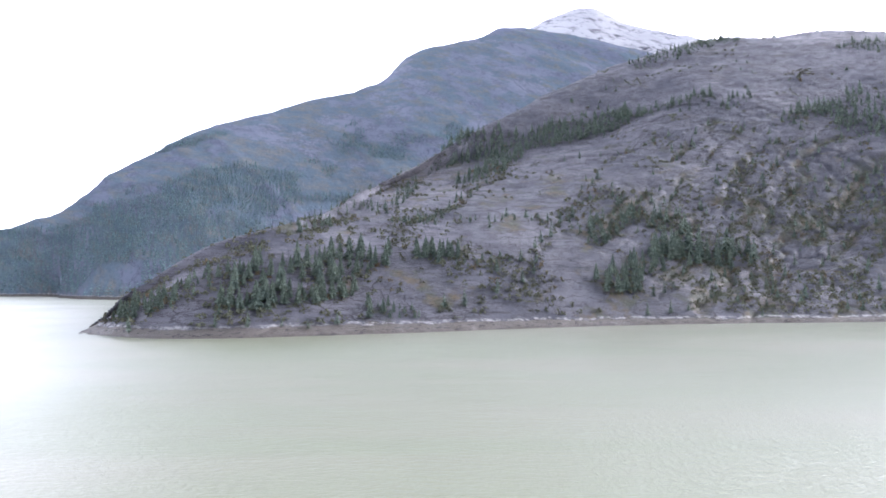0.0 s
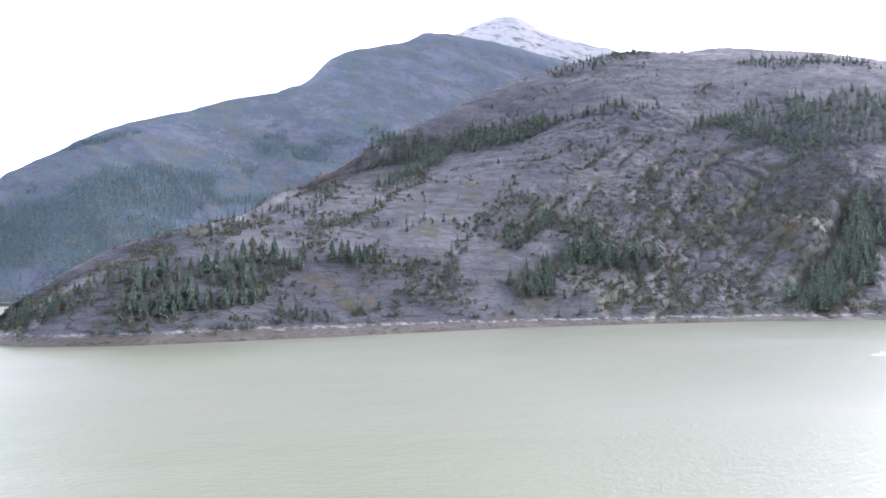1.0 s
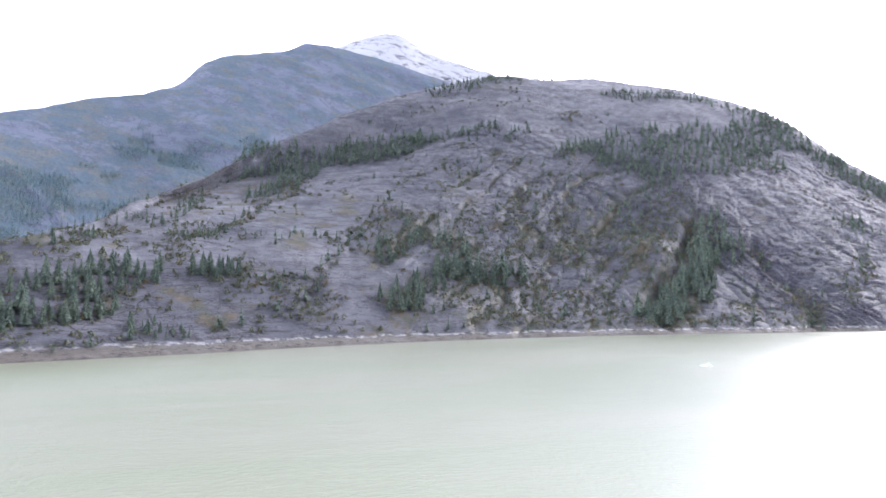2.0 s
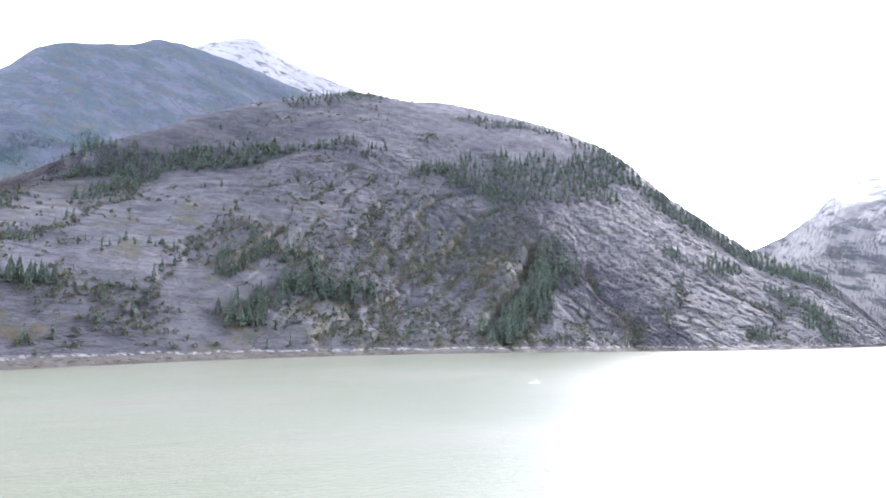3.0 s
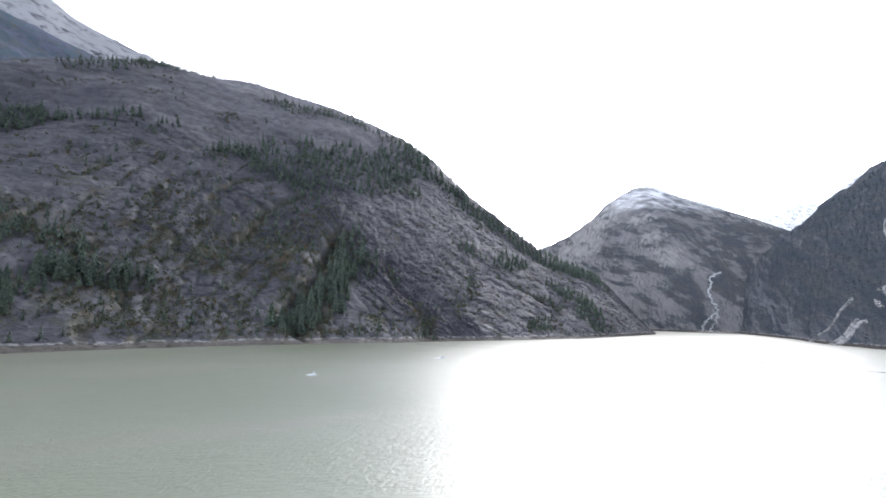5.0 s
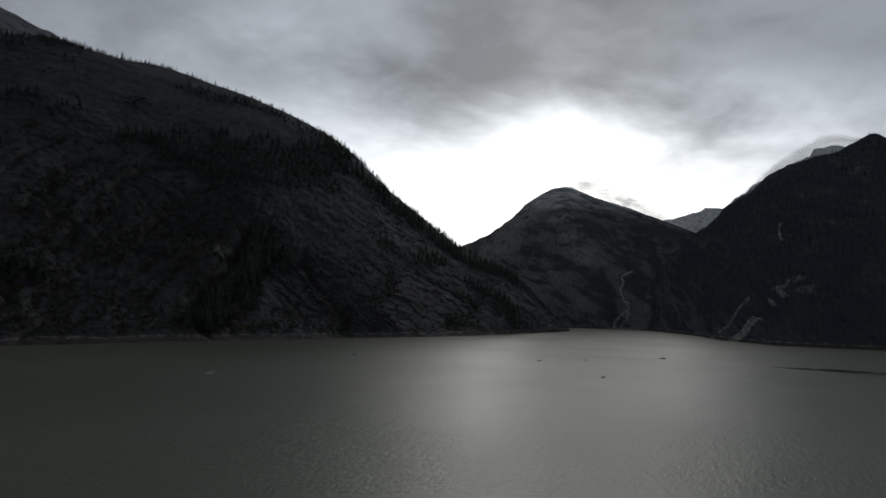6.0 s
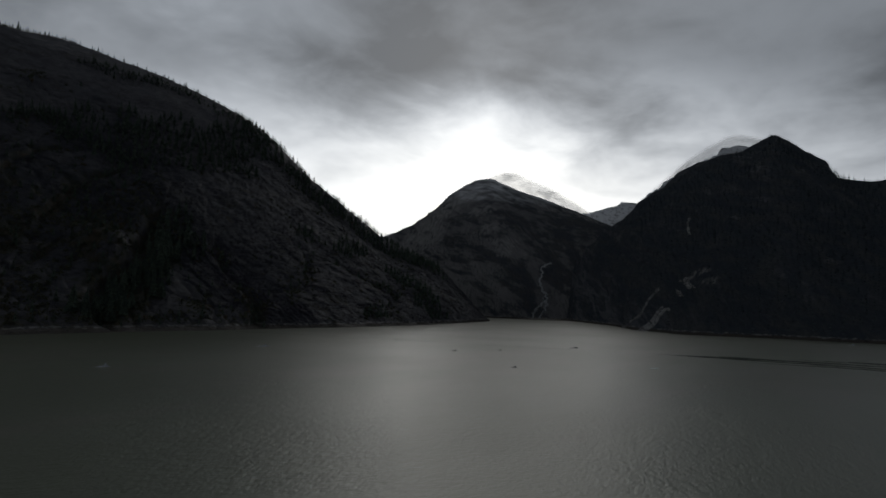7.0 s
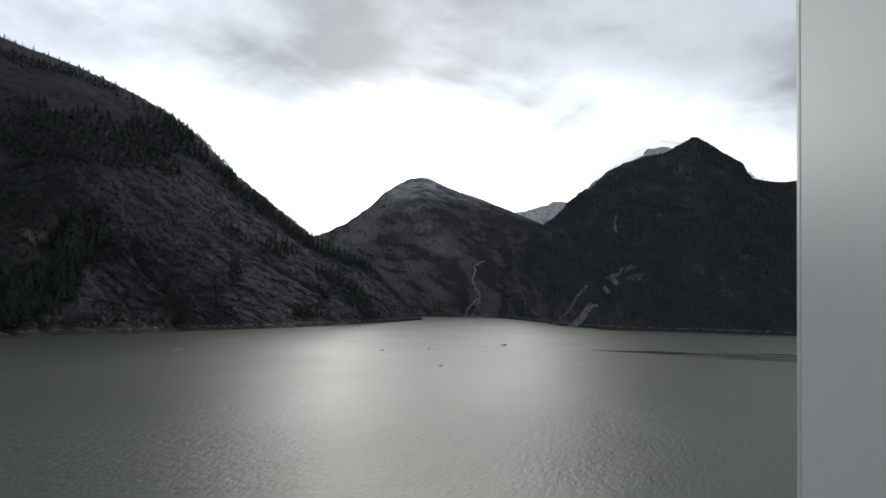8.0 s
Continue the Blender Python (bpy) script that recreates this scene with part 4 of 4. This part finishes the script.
DIRTY_ICE = ice("dark_ice", (0.09, 0.1, 0.1), 0.2)
BLUE_ICE = ice("pale_blue_ice", (0.45, 0.6, 0.62), 0.25)


def lump(seed, sx, sy, sz, flat=0.55):
    """A melted block: a knobbly body cut off under water, with a waist at the waterline."""
    bm = bmesh.new()
    bmesh.ops.create_icosphere(bm, subdivisions=3, radius=1.0)
    for v in bm.verts:
        q = v.co * 1.3 + Vector((seed * 3.7, seed, 0))
        grow = 1 + 0.35 * noise.noise(q) + 0.18 * noise.noise(q * 2.6)
        v.co *= grow
        if v.co.z > 0:
            v.co.z = v.co.z ** 1.0 * (1 + 0.5 * noise.noise(q * 1.7 + Vector((5, 2, 1))))
        else:
            v.co.z *= flat
        v.co = Vector((v.co.x * sx / 2, v.co.y * sy / 2, v.co.z * sz))
    return bm


def ice_floe(x, y, wide, deep, high, mat, label, seed, turn):
    floe = new("ice_floe")
    floe.matrix_basis = pose(x, y, -0.05 * high, 0, 0, turn)
    part("raft", lump(seed, wide, deep, high * 0.45), mat, floe)
    knob = part("knob", lump(seed + 1, wide * 0.4, deep * 0.5, high), mat, floe)
    knob.location = (wide * 0.18, 0.0, high * 0.1)
    tagged(floe, label, "ice floe", "ice floes on the fjord")


ice_floe(173, 196, 4.2, 2.6, 1.0, ICE, "small white ice floe drifting on silty water", 1, -30)
ice_floe(279, 231, 6.5, 3.0, 0.8, ICE, "low flat white ice floe drifting on silty water", 4, -38)
ice_floe(416, 116, 5.0, 2.2, 0.7, DIRTY_ICE, "dark dirty ice floe low in the water", 7, -60)
ice_floe(280, 95, 2.4, 1.4, 0.5, DIRTY_ICE, "small dark dirty ice floe low in the water", 9, -50)
ice_floe(669, -33, 5.0, 2.4, 1.1, ICE, "white ice floe drifting beneath the dark mountain", 12, -95)
ice_floe(361, 139, 2.2, 1.2, 0.4, DIRTY_ICE, "tiny dark ice floe low in the water", 15, -55)
ice_floe(336, 153, 2.6, 1.2, 0.4, DIRTY_ICE, "tiny dark ice floe low in the water", 17, -55)
ice_floe(323, 50, 4.2, 2.4, 0.3, BLUE_ICE, "pale blue ice floe awash at the surface", 19, -70)


def on_sheet(sheet, x, y):
    """The ground's place nearest to a point of the plan, and the way out of it."""
    flat = sheet.reshape(-1, 3)
    d = (flat[:, 0] - x) ** 2 + (flat[:, 1] - y) ** 2
    near = np.argsort(d)[:8]
    weight = 1.0 / (d[near] + 2.0)
    weight /= weight.sum()
    place = (flat[near] * weight[:, None]).sum(0)
    out = (sheet_normals(sheet).reshape(-1, 3)[near] * weight[:, None]).sum(0)
    return Vector((x, y, place[2])), Vector(out).normalized()


def white_water():
    m, n = material("white_water")
    place = n.add("ShaderNodeNewGeometry").outputs["Position"]
    foam = n.noise(n.scaled(place, (0.5, 0.5, 0.16)), 1.0, 5.0, 0.65)
    finish(n, n.bump(foam, 0.7, 0.6), Base_Color=n.mix(n.step(foam, 0.3, 0.65), (0.3, 0.32, 0.33), (0.66, 0.68, 0.69)), Roughness=0.45)
    return m


FOAM = white_water()
SLAB = granite("bare_pale_slab", bare=(0.34, 0.337, 0.335), pale=(0.52, 0.512, 0.505), dark=(0.05, 0.048, 0.05), green=0.0, tide=False)
GRAVEL = granite("delta_gravel", bare=(0.12, 0.11, 0.095), pale=(0.17, 0.155, 0.13), dark=(0.06, 0.055, 0.05), green=0.25, tide=False)


def strand(sheet, line, wide, lift, seed, steps=14, wander=3.0):
    """A rounded strip that runs over the ground along a line of the plan."""
    rng = random.Random(seed)
    rows = []
    pts = smooth_rows([(x, y, 0) for x, y in line], steps * (len(line) - 1))
    for k, (x, y, _) in enumerate(pts):
        base, out = on_sheet(sheet, x + rng.uniform(-wander, wander) * 0.5, y + rng.uniform(-wander, wander))
        rows.append((base, out))
    bm = bmesh.new()
    rings = []
    for k, (base, out) in enumerate(rows):
        ahead = (rows[min(k + 1, len(rows) - 1)][0] - rows[max(k - 1, 0)][0]).normalized()
        across = ahead.cross(out)
        if across.length < 0.05:
            continue
        across.normalize()
        half = 0.5 * wide * rng.uniform(0.55, 1.25) * (0.4 if k in (0, len(rows) - 1) else 1.0)
        rings.append([bm.verts.new(base + across * half * s + out * (lift * h - 0.8)) for s, h in ((-1, 0.3), (-0.6, 1.2), (0, 1.6), (0.6, 1.2), (1, 0.3))])
    for low, high in zip(rings[:-1], rings[1:]):
        for j in range(4):
            bm.faces.new((low[j], low[j + 1], high[j + 1], high[j]))
    bmesh.ops.recalc_face_normals(bm, faces=bm.faces)
    return bm


FALLS = [(1302, 464), (1266, 468), (1192, 443), (1157, 418), (1126, 417), (1102, 420), (1075, 412)]
waterfall = new("waterfall")
tagged(waterfall, "thin white waterfall zigzagging down the dark rock to the fjord", "waterfall")
part("main_stream", strand(headwall, FALLS, 3.2, 1.6, 3), FOAM, waterfall)
part("side_stream", strand(headwall, [(1151, 420), (1128, 406), (1100, 404), (1078, 402)], 1.8, 1.4, 5), FOAM, waterfall)


def bare_slab(label, wide, seed, *line):
    ob = part("pale_slab", strand(dark_side, line, wide, 2.0, seed, 9, 0.8), SLAB)
    tagged(ob, label, "rock slab", "bare slabs on the dark mountain")


bare_slab("bare pale rock slab running down to the water", 9.0, 8, (797, 134), (788, 143), (778, 149), (764, 157), (748, 156))
bare_slab("bare pale rock slab running down to the water", 6.0, 28, (803, 143), (794, 150), (784, 156), (769, 163), (755, 163))
bare_slab("small bare pale rock slab at the waterline", 5.0, 10, (827, 189), (843, 203), (848, 210))
bare_slab("long narrow bare rock slab above the shore", 4.5, 9, (876, 162), (845, 166), (826, 175), (822, 184))
bare_slab("grey rounded rock outcrop among dark trees", 9.0, 11, (895, 133), (872, 127), (851, 119))
bare_slab("thin pale rock streak high among dark trees", 4.0, 12, (1160, 171), (1110, 166), (1053, 155))
bare_slab("small pale rock outcrop above the long slab", 6.0, 14, (853, 136), (832, 126))


def gravel_fan():
    bm = bmesh.new()
    rings = []
    for k in range(7):
        r = 46 * k / 6
        ring = []
        for a in np.linspace(0, 2 * math.pi, 28, endpoint=False):
            wob = 1 + 0.25 * noise.noise(Vector((math.cos(a) * 2, math.sin(a) * 2, k * 0.3)))
            ring.append(bm.verts.new((1066 + r * wob * 0.6 * math.cos(a), 385 + r * wob * 1.3 * math.sin(a), 3.0 - 3.8 * (k / 6) ** 1.5 + 0.3 * noise.noise(Vector((a * 3, k, 0))))))
        rings.append(ring)
    for low, high in zip(rings[:-1], rings[1:]):
        for j in range(28):
            if len({low[j], low[(j + 1) % 28]}) == 2:
                bm.faces.new((low[j], low[(j + 1) % 28], high[(j + 1) % 28], high[j]))
    bmesh.ops.remove_doubles(bm, verts=bm.verts, dist=0.01)
    bmesh.ops.recalc_face_normals(bm, faces=bm.faces)
    tagged(part("gravel_fan", bm, GRAVEL), "low dark gravel fan at the foot of the waterfall", "gravel bank")


gravel_fan()

# ---- the ship's near pillar, enlarged and set 30 m off to fit the camera's view ----


def ship_paint():
    m, n = material("white_ship_paint")
    place = n.add("ShaderNodeTexCoord").outputs["Object"]
    wear = n.noise(n.scaled(place, (0.6, 0.6, 0.09)), 1.0, 5.0, 0.6)
    dent = n.noise(place, 0.45, 3.0, 0.5)
    col = n.mix(n.step(wear, 0.4, 0.75, 0.0, 0.25), (0.86, 0.89, 0.91), (0.8, 0.83, 0.85))
    finish(n, n.bump(dent, 0.15, 0.1), Base_Color=col, Roughness=0.5)
    return m


PAINT = ship_paint()


def plate(x0, x1, y0, y1, z0, z1, bevel):
    bm = bmesh.new()
    bmesh.ops.create_cube(bm, size=1.0)
    for v in bm.verts:
        v.co = Vector((x0 + (x1 - x0) * (v.co.x + 0.5), y0 + (y1 - y0) * (v.co.y + 0.5), z0 + (z1 - z0) * (v.co.z + 0.5)))
    bmesh.ops.bevel(bm, geom=list(bm.edges), offset=bevel, segments=4, profile=0.5, affect="EDGES")
    return bm


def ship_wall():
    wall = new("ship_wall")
    # stood, turned and leaned so that its edge looks right from the camera
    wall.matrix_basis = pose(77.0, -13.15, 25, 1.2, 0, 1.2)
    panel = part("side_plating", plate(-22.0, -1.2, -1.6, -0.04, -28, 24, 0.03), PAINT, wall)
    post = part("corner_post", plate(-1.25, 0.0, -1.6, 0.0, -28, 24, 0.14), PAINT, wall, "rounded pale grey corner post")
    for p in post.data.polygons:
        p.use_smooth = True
    tagged(wall, "pale grey painted ship pillar, enlarged and placed to fit the camera's view", "ship wall")


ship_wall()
